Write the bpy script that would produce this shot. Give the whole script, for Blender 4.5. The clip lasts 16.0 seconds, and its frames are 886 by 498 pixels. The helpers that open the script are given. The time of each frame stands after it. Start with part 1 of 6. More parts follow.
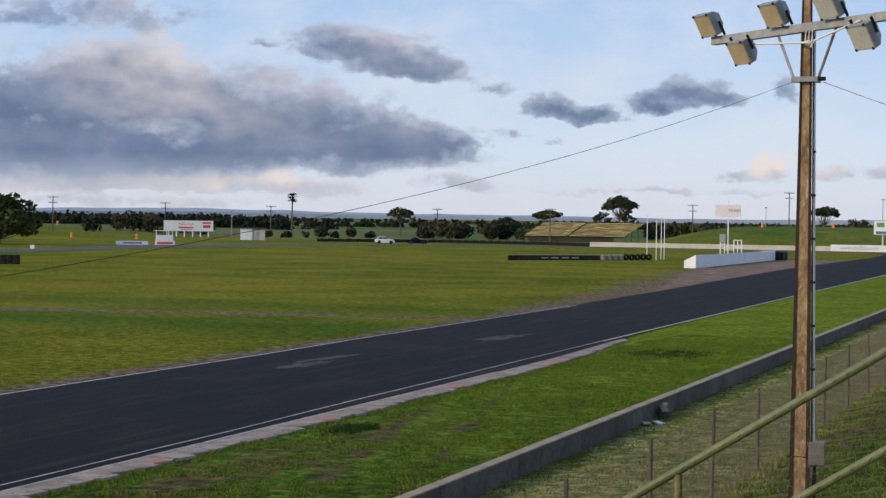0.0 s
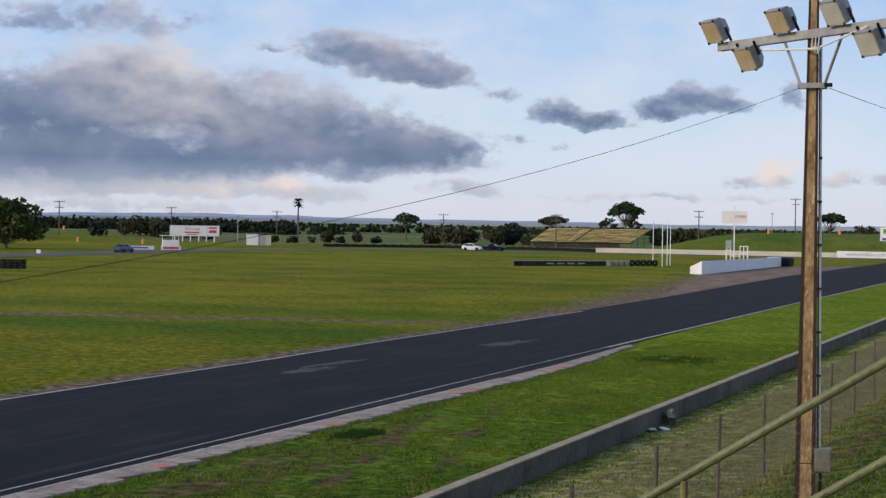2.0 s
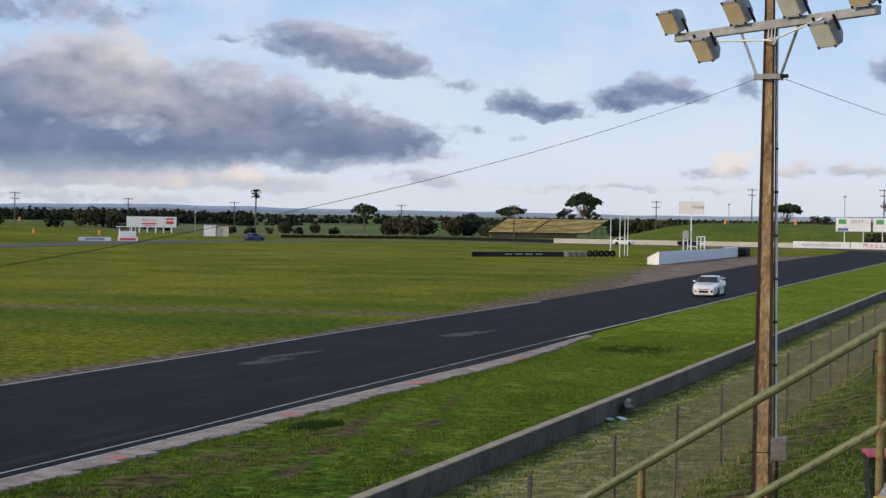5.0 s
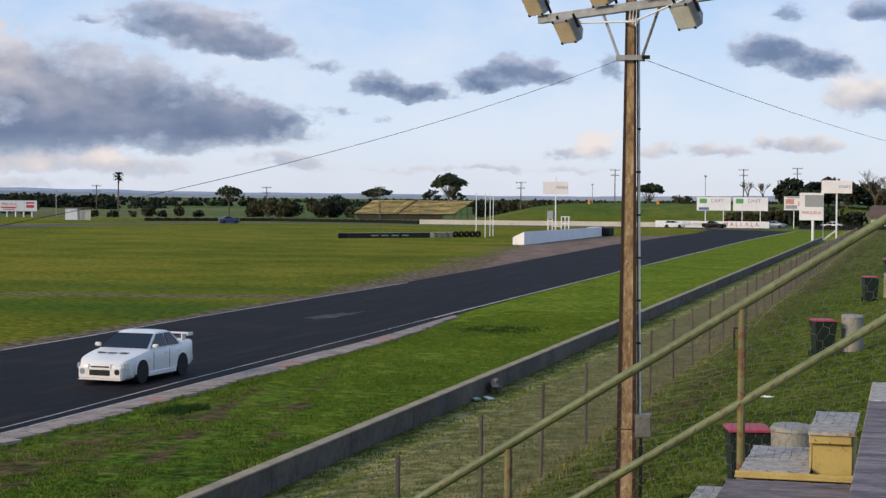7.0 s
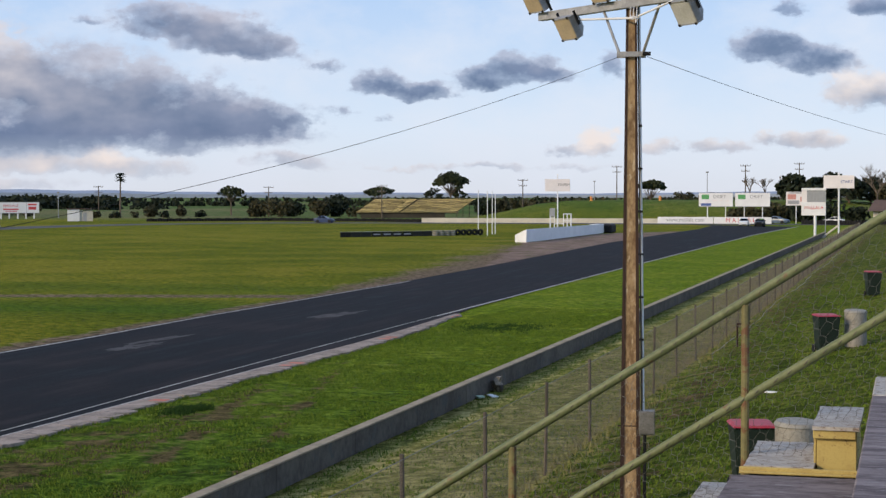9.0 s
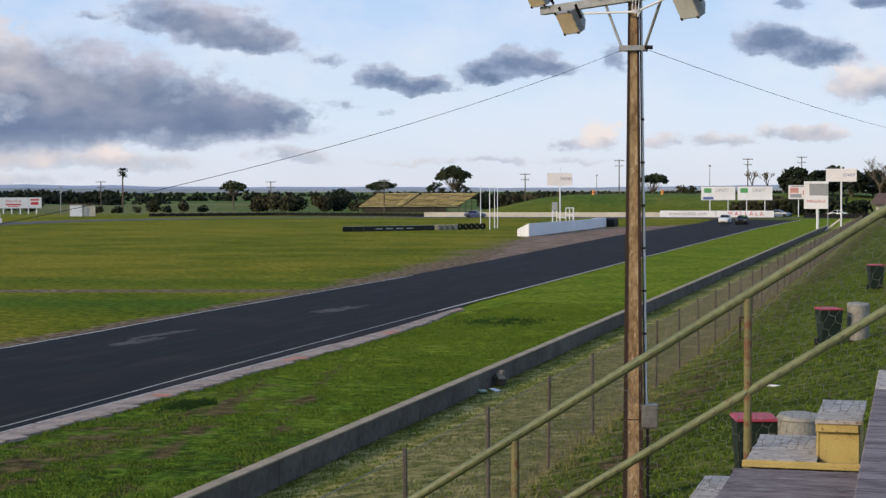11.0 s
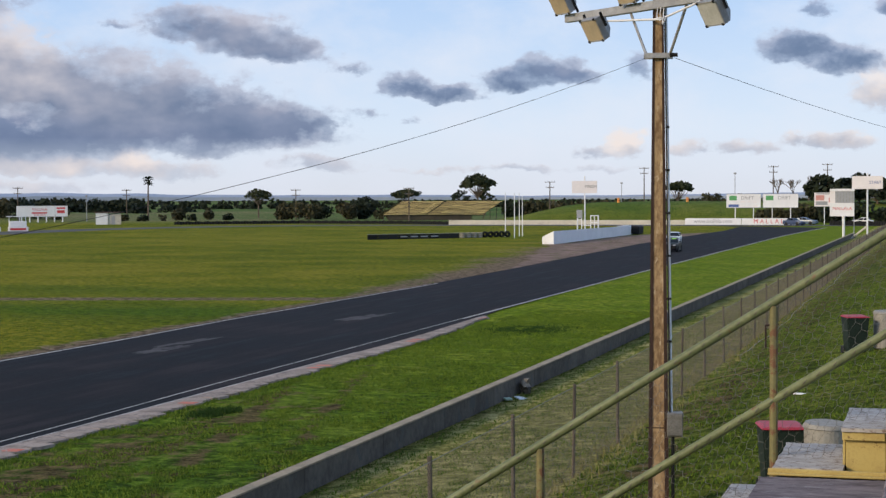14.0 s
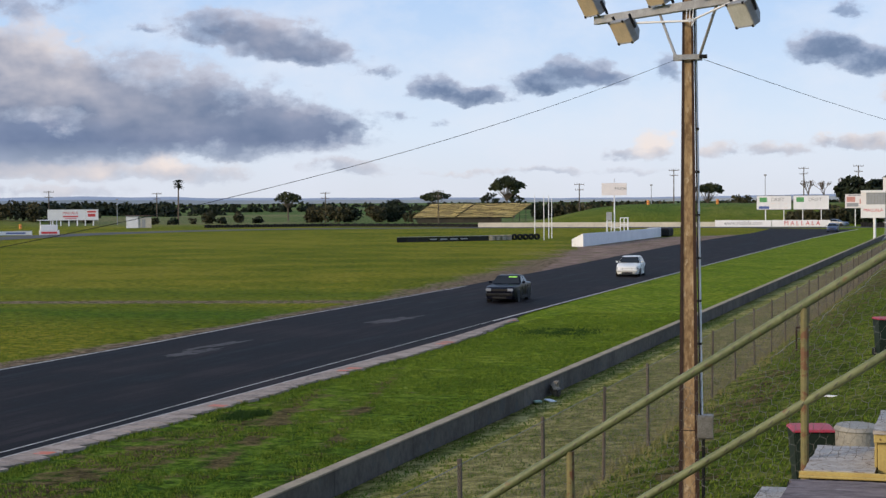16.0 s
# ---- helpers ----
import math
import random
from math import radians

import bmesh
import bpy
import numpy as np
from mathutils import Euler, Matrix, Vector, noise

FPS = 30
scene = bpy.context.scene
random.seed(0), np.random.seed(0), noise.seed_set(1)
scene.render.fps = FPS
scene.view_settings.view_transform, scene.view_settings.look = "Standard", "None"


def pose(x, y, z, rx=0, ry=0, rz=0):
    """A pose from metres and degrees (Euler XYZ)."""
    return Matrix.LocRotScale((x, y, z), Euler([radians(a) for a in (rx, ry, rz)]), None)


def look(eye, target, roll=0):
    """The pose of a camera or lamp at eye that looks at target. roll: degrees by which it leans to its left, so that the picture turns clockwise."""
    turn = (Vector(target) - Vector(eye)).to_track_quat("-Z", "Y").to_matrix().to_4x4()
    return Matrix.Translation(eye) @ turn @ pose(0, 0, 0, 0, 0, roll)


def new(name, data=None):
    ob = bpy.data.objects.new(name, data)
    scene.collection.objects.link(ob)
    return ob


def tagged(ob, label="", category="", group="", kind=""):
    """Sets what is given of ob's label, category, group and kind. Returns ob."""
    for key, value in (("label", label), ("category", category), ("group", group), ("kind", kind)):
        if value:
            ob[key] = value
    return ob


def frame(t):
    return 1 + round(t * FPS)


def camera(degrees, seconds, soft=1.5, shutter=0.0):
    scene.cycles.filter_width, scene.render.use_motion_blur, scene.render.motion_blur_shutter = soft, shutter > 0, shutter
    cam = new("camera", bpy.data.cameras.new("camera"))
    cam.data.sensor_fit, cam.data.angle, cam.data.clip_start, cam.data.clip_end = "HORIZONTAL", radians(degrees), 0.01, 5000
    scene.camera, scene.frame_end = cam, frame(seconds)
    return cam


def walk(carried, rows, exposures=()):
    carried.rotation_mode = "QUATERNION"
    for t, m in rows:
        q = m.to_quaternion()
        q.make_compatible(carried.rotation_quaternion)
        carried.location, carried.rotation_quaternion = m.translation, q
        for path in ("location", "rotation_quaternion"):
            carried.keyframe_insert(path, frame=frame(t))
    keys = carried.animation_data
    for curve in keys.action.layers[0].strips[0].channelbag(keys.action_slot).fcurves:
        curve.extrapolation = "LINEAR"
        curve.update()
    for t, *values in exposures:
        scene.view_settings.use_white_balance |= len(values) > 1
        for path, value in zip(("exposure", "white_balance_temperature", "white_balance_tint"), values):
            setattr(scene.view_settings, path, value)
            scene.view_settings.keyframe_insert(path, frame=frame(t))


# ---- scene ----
# ---- the camera: held by hand, it only turns ----
cam = camera(29.24, 16.0, soft=1.4)
EYE = (10.82, 4.18, 5.5)
TURNS = (
    (0, 21.100, -1.058, 0.750), (0.5, 20.280, -1.010, 0.954), (1, 20.420, -1.036, 0.900), (1.5, 20.579, -1.070, 0.584),
    (2, 21.302, -0.875, 0.874), (2.5, 20.047, -0.986, 0.570), (3, 20.914, -0.754, 0.650), (3.5, 20.569, -0.924, 0.798),
    (6, 18.329, -1.408, 0.480), (6.5, 15.978, -1.684, 0.382), (7, 15.361, -1.743, 0.443), (7.5, 15.084, -1.746, 0.202),
    (8, 15.930, -1.868, -0.043), (8.5, 15.445, -1.796, -0.016), (11, 15.523, -1.996, -0.176), (11.5, 15.612, -2.045, -0.218),
    (12, 16.048, -1.938, -0.298), (12.5, 15.888, -2.016, -0.198), (13, 15.808, -2.079, -0.302), (13.5, 16.055, -1.867, -0.242),
    (14, 16.358, -1.727, -0.246), (14.5, 17.035, -1.776, -0.290), (15, 16.935, -1.789, -0.397), (15.5, 17.130, -1.785, -0.458),
    (16, 17.351, -1.633, -0.401))


def gaze(yaw, pitch, roll):
    """The camera's pose: yaw to the left of the track, pitch upwards, roll clockwise."""
    a, e = radians(yaw), radians(pitch)
    ahead = Vector((-math.sin(a) * math.cos(e), math.cos(a) * math.cos(e), math.sin(e)))
    return look(EYE, Vector(EYE) + ahead * 100, roll)


walk(cam, [(t, gaze(y, p, r)) for t, y, p, r in TURNS], ((0, 0.0), (3.5, 0.0), (6.5, 0.1), (16, 0.12)))

# ---- evening sky with broken cloud, a low soft sun ----
SUN_EL, SUN_AZ = 21.0, 222.0   # the sun stands behind the camera, over the track's side
world = bpy.data.worlds.new("evening_sky")
scene.world = world
world.use_nodes = True
WT = world.node_tree
WT.nodes.clear()


def node(tree, kind, **values):
    n = tree.nodes.new(kind)
    for key, v in values.items():
        n.inputs[key.replace("_", " ")].default_value = v
    return n


def maths(tree, op, a, b=0.0, c=0.0, clamp=False):
    n = tree.nodes.new("ShaderNodeMath")
    n.operation, n.use_clamp = op, clamp
    for i, v in enumerate((a, b, c)):
        if isinstance(v, (int, float)):
            n.inputs[i].default_value = v
        else:
            tree.links.new(v, n.inputs[i])
    return n.outputs[0]


def blend(tree, fac, a, b, mode="MIX"):
    n = tree.nodes.new("ShaderNodeMix")
    n.data_type, n.blend_type = "RGBA", mode
    for i, v in ((0, fac), (6, a), (7, b)):
        if isinstance(v, (int, float)):
            n.inputs[i].default_value = v
        elif isinstance(v, tuple):
            n.inputs[i].default_value = (*v, 1)
        else:
            tree.links.new(v, n.inputs[i])
    return n.outputs[2]


def ramp(tree, fac, *stops):
    n = tree.nodes.new("ShaderNodeValToRGB")
    els = n.color_ramp.elements
    while len(els) < len(stops):
        els.new(0.5)
    for e, (p, c) in zip(els, stops):
        e.position, e.color = p, (*c, 1) if isinstance(c, tuple) else (c, c, c, 1)
    tree.links.new(fac, n.inputs[0])
    return n.outputs[0]


# clouds: azimuth to the left of the track, elevation, half width, half height (degrees), thickness, light on them
CLOUDS = (
    (31.4, 4.25, 2.6, 1.9, 1.15, 0.75), (34.4, 3.3, 3.4, 1.9, 1.2, 0.1), (27.1, 3.2, 2.5, 1.75, 1.05, 0.32), (24.0, 2.75, 2.7, 1.3, 1.0, 0.12), (21.4, 2.4, 2.0, 0.7, 0.9, 0.05), (29.5, 2.0, 8.6, 0.85, 0.9, 0.0), (24.6, 1.55, 0.9, 0.35, 0.8, 0.0), (33.2, 1.50, 5.2, 1.0, 1.1, 0.0), (33.0, 0.38, 5.0, 0.3, 0.6, 0.4), (29.3, 3.5, 1.7, 1.2, 0.8, 0.3), (33.4, 3.9, 1.3, 1.0, 0.7, 0.2),
    (24.9, 5.75, 1.7, 0.72, 0.95, 0.35), (22.8, 5.3, 1.9, 0.85, 1.0, 0.3), (21.4, 4.75, 1.3, 0.5, 0.9, 0.2), (27.4, 5.75, 0.6, 0.28, 0.7, 0.2), (19.6, 4.3, 0.9, 0.3, 0.5, 0.1),
    (17.5, 3.7, 1.0, 0.52, 0.9, 0.0), (16.1, 3.42, 1.1, 0.36, 0.9, 0.0), (18.9, 2.75, 0.55, 0.3, 0.6, 0.0), (17.4, 2.55, 0.6, 0.26, 0.6, 0.0),
    (14.2, 3.9, 1.0, 0.48, 0.9, 0.0), (12.7, 4.35, 1.1, 0.5, 0.85, 0.05), (12.1, 3.95, 1.2, 0.44, 0.95, 0.0), (9.8, 4.3, 0.5, 0.6, 0.6, 0.0),
    (10.25, 1.72, 0.85, 0.62, 1.05, 1.5), (11.5, 1.5, 0.75, 0.32, 0.6, 0.4), (8.0, 1.55, 1.0, 0.33, 0.6, 0.7), (6.1, 1.55, 1.0, 0.31, 0.6, 0.7), (4.2, 1.8, 0.9, 0.4, 0.7, 0.9), (2.7, 1.8, 0.9, 0.4, 0.7, 0.9),
    (4.7, 4.9, 1.2, 0.6, 0.95, 0.05), (3.2, 4.35, 1.4, 0.6, 1.0, 0.0), (1.2, 3.4, 1.5, 0.85, 0.95, 1.0), (1.1, 6.15, 1.2, 0.5, 0.8, 0.1), (4.0, 6.1, 0.6, 0.3, 0.5, 0.0),
    (34.2, 0.85, 2.2, 0.33, 0.8, 0.8), (31.3, 1.0, 1.5, 0.36, 0.8, 1.0), (29.0, 0.95, 1.6, 0.42, 0.85, 1.0), (26.7, 1.05, 1.1, 0.5, 0.9, 1.3), (24.9, 0.95, 1.3, 0.45, 0.55, 0.6), (20.6, 1.15, 1.5, 0.32, 0.55, 0.3), (14.5, 0.95, 5.0, 0.16, 0.42, 0.5),
    (33.5, 6.6, 4.6, 0.8, 0.5, 0.25))
tc = WT.nodes.new("ShaderNodeTexCoord")
sep = WT.nodes.new("ShaderNodeSeparateXYZ")
WT.links.new(tc.outputs["Generated"], sep.inputs[0])
SX, SY, SZ = sep.outputs
azim = maths(WT, "MULTIPLY", maths(WT, "ARCTAN2", maths(WT, "MULTIPLY", SX, -1.0), SY), 57.2958)
elev = maths(WT, "MULTIPLY", maths(WT, "ARCSINE", SZ), 57.2958)
both = WT.nodes.new("ShaderNodeCombineXYZ")
WT.links.new(azim, both.inputs[0])
WT.links.new(maths(WT, "MULTIPLY", elev, 1.5), both.inputs[1])


def sky_noise(scale, detail, rough, offset=0.0):
    shift = WT.nodes.new("ShaderNodeVectorMath")
    shift.inputs[1].default_value = (offset, offset * 0.7, 0)
    WT.links.new(both.outputs[0], shift.inputs[0])
    n = node(WT, "ShaderNodeTexNoise", Scale=scale, Detail=detail, Roughness=rough)
    WT.links.new(shift.outputs[0], n.inputs["Vector"])
    return n.outputs["Fac"]


billow = sky_noise(0.62, 10, 0.6)
puffs = sky_noise(1.7, 6, 0.55, 7.3)
folds = sky_noise(0.5, 3, 0.5, 17.0)
wisps = sky_noise(0.22, 6, 0.6, 31.0)
warp_a = maths(WT, "ADD", azim, maths(WT, "MULTIPLY", maths(WT, "SUBTRACT", sky_noise(0.55, 4, 0.6, 53.0), 0.5), 2.2))
warp_e = maths(WT, "ADD", elev, maths(WT, "MULTIPLY", maths(WT, "SUBTRACT", sky_noise(0.7, 4, 0.6, 71.0), 0.5), 0.9))
cover, warm, height = None, None, None
for ca, ce, hw, hh, thick, glow in CLOUDS:
    da = maths(WT, "DIVIDE", maths(WT, "SUBTRACT", warp_a, ca), hw)
    de = maths(WT, "DIVIDE", maths(WT, "SUBTRACT", warp_e, ce), hh)
    flat_e = maths(WT, "MAXIMUM", de, maths(WT, "MULTIPLY", de, -1.5))
    r2 = maths(WT, "MULTIPLY_ADD", da, da, maths(WT, "MULTIPLY", flat_e, flat_e))
    core_ = maths(WT, "MULTIPLY_ADD", r2, -0.5, 1.0, clamp=True)
    inside = maths(WT, "MULTIPLY", maths(WT, "MULTIPLY", core_, core_), thick)
    rise = maths(WT, "MULTIPLY", inside, de)
    lit = maths(WT, "MULTIPLY", inside, glow)
    cover = inside if cover is None else maths(WT, "ADD", cover, inside)
    height = rise if height is None else maths(WT, "ADD", height, rise)
    warm = lit if warm is None else maths(WT, "ADD", warm, lit)
over = maths(WT, "MAXIMUM", cover, 0.02)
height = maths(WT, "DIVIDE", height, over)
warm = maths(WT, "DIVIDE", warm, over)
frayed = maths(WT, "ADD", maths(WT, "MULTIPLY", maths(WT, "SUBTRACT", billow, 0.5), 2.0), maths(WT, "MULTIPLY", maths(WT, "SUBTRACT", puffs, 0.5), 0.9))
ragged = maths(WT, "MULTIPLY_ADD", frayed, maths(WT, "MULTIPLY", cover, 3.2, clamp=True), cover)
density = ramp(WT, ragged, (0.08, 0.0), (0.22, 0.22), (0.40, 0.66), (0.70, 0.84), (1.0, 1.0))
clear = ramp(WT, maths(WT, "DIVIDE", elev, 40.0), (0.0, (0.60, 0.63, 0.71)), (0.055, (0.56, 0.65, 0.79)), (0.20, (0.33, 0.49, 0.76)), (1.0, (0.22, 0.36, 0.62)))
haze = ramp(WT, wisps, (0.42, 0.0), (0.72, 0.75))
clear = blend(WT, haze, clear, (0.62, 0.66, 0.77))
lift = maths(WT, "ADD", maths(WT, "MULTIPLY", height, 0.22), maths(WT, "ADD", maths(WT, "MULTIPLY", folds, 0.75), maths(WT, "MULTIPLY", billow, 0.32)))
thin = ramp(WT, ragged, (0.25, 0.26), (0.95, 0.0))
shade = ramp(WT, maths(WT, "ADD", lift, thin), (0.42, (0.070, 0.118, 0.250)), (0.66, (0.118, 0.166, 0.310)), (0.94, (0.285, 0.300, 0.425)))
sunny = maths(WT, "MULTIPLY", warm, maths(WT, "SUBTRACT", maths(WT, "MULTIPLY", lift, 2.4), 0.75, clamp=True), clamp=True)
veil = ramp(WT, maths(WT, "DIVIDE", elev, 2.4, clamp=True), (0.30, 0.62), (0.85, 0.0))
shade = blend(WT, veil, shade, clear)
cloud = blend(WT, sunny, shade, (0.72, 0.64, 0.63))
sky_colour = blend(WT, density, clear, cloud)
nish = WT.nodes.new("ShaderNodeTexSky")
nish.sky_type, nish.sun_disc = "NISHITA", False
nish.sun_elevation, nish.sun_rotation = radians(SUN_EL), radians(SUN_AZ)
bg_a, bg_b = WT.nodes.new("ShaderNodeBackground"), WT.nodes.new("ShaderNodeBackground")
WT.links.new(sky_colour, bg_a.inputs[0])
WT.links.new(nish.outputs[0], bg_b.inputs[0])
bg_a.inputs[1].default_value, bg_b.inputs[1].default_value = 1.03, 0.015
total, out_w = WT.nodes.new("ShaderNodeAddShader"), WT.nodes.new("ShaderNodeOutputWorld")
WT.links.new(bg_a.outputs[0], total.inputs[0])
WT.links.new(bg_b.outputs[0], total.inputs[1])
WT.links.new(total.outputs[0], out_w.inputs[0])

sun = new("sun", bpy.data.lights.new("sun", "SUN"))
sun.data.energy, sun.data.angle, sun.data.color = 2.7, radians(12), (1.0, 0.80, 0.54)
a_s, e_s = radians(SUN_AZ), radians(SUN_EL)
toward = Vector((math.sin(a_s) * math.cos(e_s), math.cos(a_s) * math.cos(e_s), math.sin(e_s)))
sun.matrix_basis = look(toward * 50, (0, 0, 0))


# ---- materials ----
def surface(name, a, b=None, scale=3.0, rough=0.8, metal=0.0, bump=0.0, fine=None, spots=None, stretch=(1, 1, 1), spread=0.0, spec=0.5, coat=0.0):
    """Two tones mixed by broad and fine noise; spots: a third tone and how much of it; spread: tone from piece to piece."""
    m = bpy.data.materials.new(name)
    m.use_nodes = True
    t = m.node_tree
    p = t.nodes["Principled BSDF"]
    p.inputs["Roughness"].default_value, p.inputs["Metallic"].default_value = rough, metal
    p.inputs["Specular IOR Level"].default_value, p.inputs["Coat Weight"].default_value = spec, coat
    where = t.nodes.new("ShaderNodeTexCoord").outputs["Object"]
    mp = t.nodes.new("ShaderNodeMapping")
    mp.inputs["Scale"].default_value = stretch
    t.links.new(where, mp.inputs[0])
    n1 = node(t, "ShaderNodeTexNoise", Scale=scale, Detail=5.0, Roughness=0.6)
    n2 = node(t, "ShaderNodeTexNoise", Scale=fine or scale * 9, Detail=4.0, Roughness=0.65)
    t.links.new(mp.outputs[0], n1.inputs["Vector"])
    t.links.new(mp.outputs[0], n2.inputs["Vector"])
    mix = maths(t, "ADD", maths(t, "MULTIPLY", n1.outputs["Fac"], 0.55), maths(t, "MULTIPLY", n2.outputs["Fac"], 0.45))
    col = ramp(t, mix, (0.42, a), (0.58, b or tuple(0.75 * v for v in a)))
    if spots:
        n3 = node(t, "ShaderNodeTexNoise", Scale=scale * 2.3, Detail=6.0, Roughness=0.7)
        t.links.new(mp.outputs[0], n3.inputs["Vector"])
        lo = 0.665 - 0.3 * spots[1]
        col = blend(t, ramp(t, n3.outputs["Fac"], (lo, 0.0), (lo + 0.07, 1.0)), col, spots[0])
    if spread:
        info = t.nodes.new("ShaderNodeObjectInfo")
        k = maths(t, "ADD", 1 - spread, maths(t, "MULTIPLY", info.outputs["Random"], 2 * spread))
        grey = t.nodes.new("ShaderNodeCombineXYZ")
        for i in range(3):
            t.links.new(k, grey.inputs[i])
        col = blend(t, 1.0, col, grey.outputs[0], "MULTIPLY")
    t.links.new(col, p.inputs["Base Color"])
    if bump:
        bn = node(t, "ShaderNodeBump", Strength=min(1.0, bump * 4), Distance=bump)
        t.links.new(n2.outputs["Fac"], bn.inputs["Height"])
        t.links.new(bn.outputs[0], p.inputs["Normal"])
    return m


def place_noise(t, vec, scale, detail=5.0, rough=0.6):
    n = node(t, "ShaderNodeTexNoise", Scale=scale, Detail=detail, Roughness=rough)
    t.links.new(vec, n.inputs["Vector"])
    return n.outputs["Fac"]


def ground_material():
    """Mown infield with dry yellow drifts, lusher grass beside the track, worn soil, far paddocks."""
    m = bpy.data.materials.new("grass_ground")
    m.use_nodes = True
    t = m.node_tree
    p = t.nodes["Principled BSDF"]
    p.inputs["Roughness"].default_value = 0.95
    p.inputs["Specular IOR Level"].default_value = 0.04
    pos = t.nodes.new("ShaderNodeTexCoord").outputs["Object"]
    s = t.nodes.new("ShaderNodeSeparateXYZ")
    t.links.new(pos, s.inputs[0])
    X, Y = s.outputs[0], s.outputs[1]
    wide = place_noise(t, pos, 0.03)
    mid = place_noise(t, pos, 0.22, 8.0, 0.62)
    close = place_noise(t, pos, 2.3, 8.0, 0.72)
    blades = place_noise(t, pos, 13.0, 5.0, 0.75)
    drift = place_noise(t, pos, 0.11, 9.0, 0.70)

    def near_to(v, centre, reach):
        return maths(t, "SUBTRACT", 1.0, maths(t, "DIVIDE", maths(t, "ABSOLUTE", maths(t, "SUBTRACT", v, centre)), reach), clamp=True)

    def rising(v, a, b):
        return ramp(t, maths(t, "DIVIDE", maths(t, "SUBTRACT", v, a), b - a, clamp=True), (0.0, 0.0), (1.0, 1.0))
    wob = maths(t, "MULTIPLY", maths(t, "SUBTRACT", mid, 0.5), 5.0)
    soft_x, soft_y = maths(t, "ADD", X, wob), maths(t, "ADD", Y, maths(t, "MULTIPLY", wob, 2.0))
    k = maths(t, "ADD", maths(t, "MULTIPLY", drift, 0.34), maths(t, "ADD", maths(t, "MULTIPLY", wide, 0.26), maths(t, "MULTIPLY", close, 0.40)))
    infield = ramp(t, k, (0.43, (0.072, 0.104, 0.004)), (0.50, (0.150, 0.156, 0.008)), (0.56, (0.225, 0.198, 0.018)))
    # greener swathes beside the wheel trail
    swathe = maths(t, "ADD", maths(t, "MULTIPLY", near_to(soft_y, 80.0, 9.0), 1.1), maths(t, "MULTIPLY", near_to(soft_y, 97.0, 8.0), 0.7))
    infield = blend(t, maths(t, "MULTIPLY", swathe, maths(t, "MULTIPLY", drift, 2.0), clamp=True), infield, ramp(t, k, (0.43, (0.045, 0.090, 0.005)), (0.56, (0.082, 0.130, 0.008))))
    k2 = maths(t, "ADD", maths(t, "MULTIPLY", mid, 0.40), maths(t, "MULTIPLY", close, 0.60))
    lush = ramp(t, k2, (0.43, (0.034, 0.066, 0.005)), (0.50, (0.068, 0.124, 0.009)), (0.57, (0.116, 0.170, 0.018)))
    bank = ramp(t, k2, (0.43, (0.050, 0.070, 0.006)), (0.50, (0.080, 0.101, 0.011)), (0.58, (0.135, 0.135, 0.030)))
    worn_lane = ramp(t, k2, (0.43, (0.135, 0.148, 0.030)), (0.50, (0.225, 0.212, 0.060)), (0.57, (0.320, 0.275, 0.110)))
    # The verge's lit gradient is painted in: yellower, brighter grass farther along.
    brighter = ramp(t, k2, (0.40, (0.090, 0.140, 0.004)), (0.49, (0.130, 0.190, 0.007)), (0.58, (0.195, 0.225, 0.016)))
    lush = blend(t, maths(t, "MULTIPLY", rising(soft_y, 32.0, 76.0), 0.95), lush, brighter)
    c = blend(t, maths(t, "GREATER_THAN", soft_x, -15.0), infield, lush)
    c = blend(t, maths(t, "GREATER_THAN", X, 0.0), c, worn_lane)
    c = blend(t, rising(soft_x, 4.3, 6.0), c, bank)
    far = rising(Y, 340.0, 400.0)
    fields = ramp(t, maths(t, "ADD", maths(t, "MULTIPLY", place_noise(t, pos, 0.006, 3.0), 0.6), maths(t, "MULTIPLY", mid, 0.4)), (0.44, (0.060, 0.112, 0.024)), (0.51, (0.095, 0.135, 0.036)), (0.58, (0.170, 0.160, 0.070)))
    c = blend(t, far, c, fields)
    # gravel feathering out from the verge before the pit wall, the crumbled edge of the asphalt, a faint wheel trail
    bulge = maths(t, "MULTIPLY", rising(Y, 92.0, 205.0), maths(t, "SUBTRACT", 1.0, rising(Y, 240.0, 270.0)))
    reach = maths(t, "ADD", maths(t, "MULTIPLY", bulge, 14.0), 1.3)
    out_by = maths(t, "DIVIDE", maths(t, "SUBTRACT", -20.2, maths(t, "ADD", X, maths(t, "MULTIPLY", wob, maths(t, "MULTIPLY_ADD", bulge, 1.6, 0.25)))), reach)
    edge_dirt = maths(t, "MULTIPLY", maths(t, "SUBTRACT", 1.25, out_by, clamp=True), maths(t, "MULTIPLY", rising(X, -48.0, -44.0), maths(t, "MULTIPLY", maths(t, "LESS_THAN", X, -19.0), maths(t, "MULTIPLY", maths(t, "LESS_THAN", Y, 268.0), maths(t, "GREATER_THAN", Y, 20.0)))))
    way = maths(t, "MULTIPLY_ADD", X, 0.23, 96.3)
    trail = maths(t, "MULTIPLY", near_to(maths(t, "SUBTRACT", Y, way), maths(t, "MULTIPLY", wob, 0.3), 2.4), maths(t, "LESS_THAN", X, -20.0))
    grit = maths(t, "ADD", maths(t, "MULTIPLY", close, 0.6), maths(t, "MULTIPLY", drift, 0.4))
    bare_a = ramp(t, maths(t, "ADD", grit, maths(t, "ADD", maths(t, "MULTIPLY", edge_dirt, 0.34), maths(t, "MULTIPLY", trail, 0.31))), (0.605, 0.0), (0.70, 0.9))
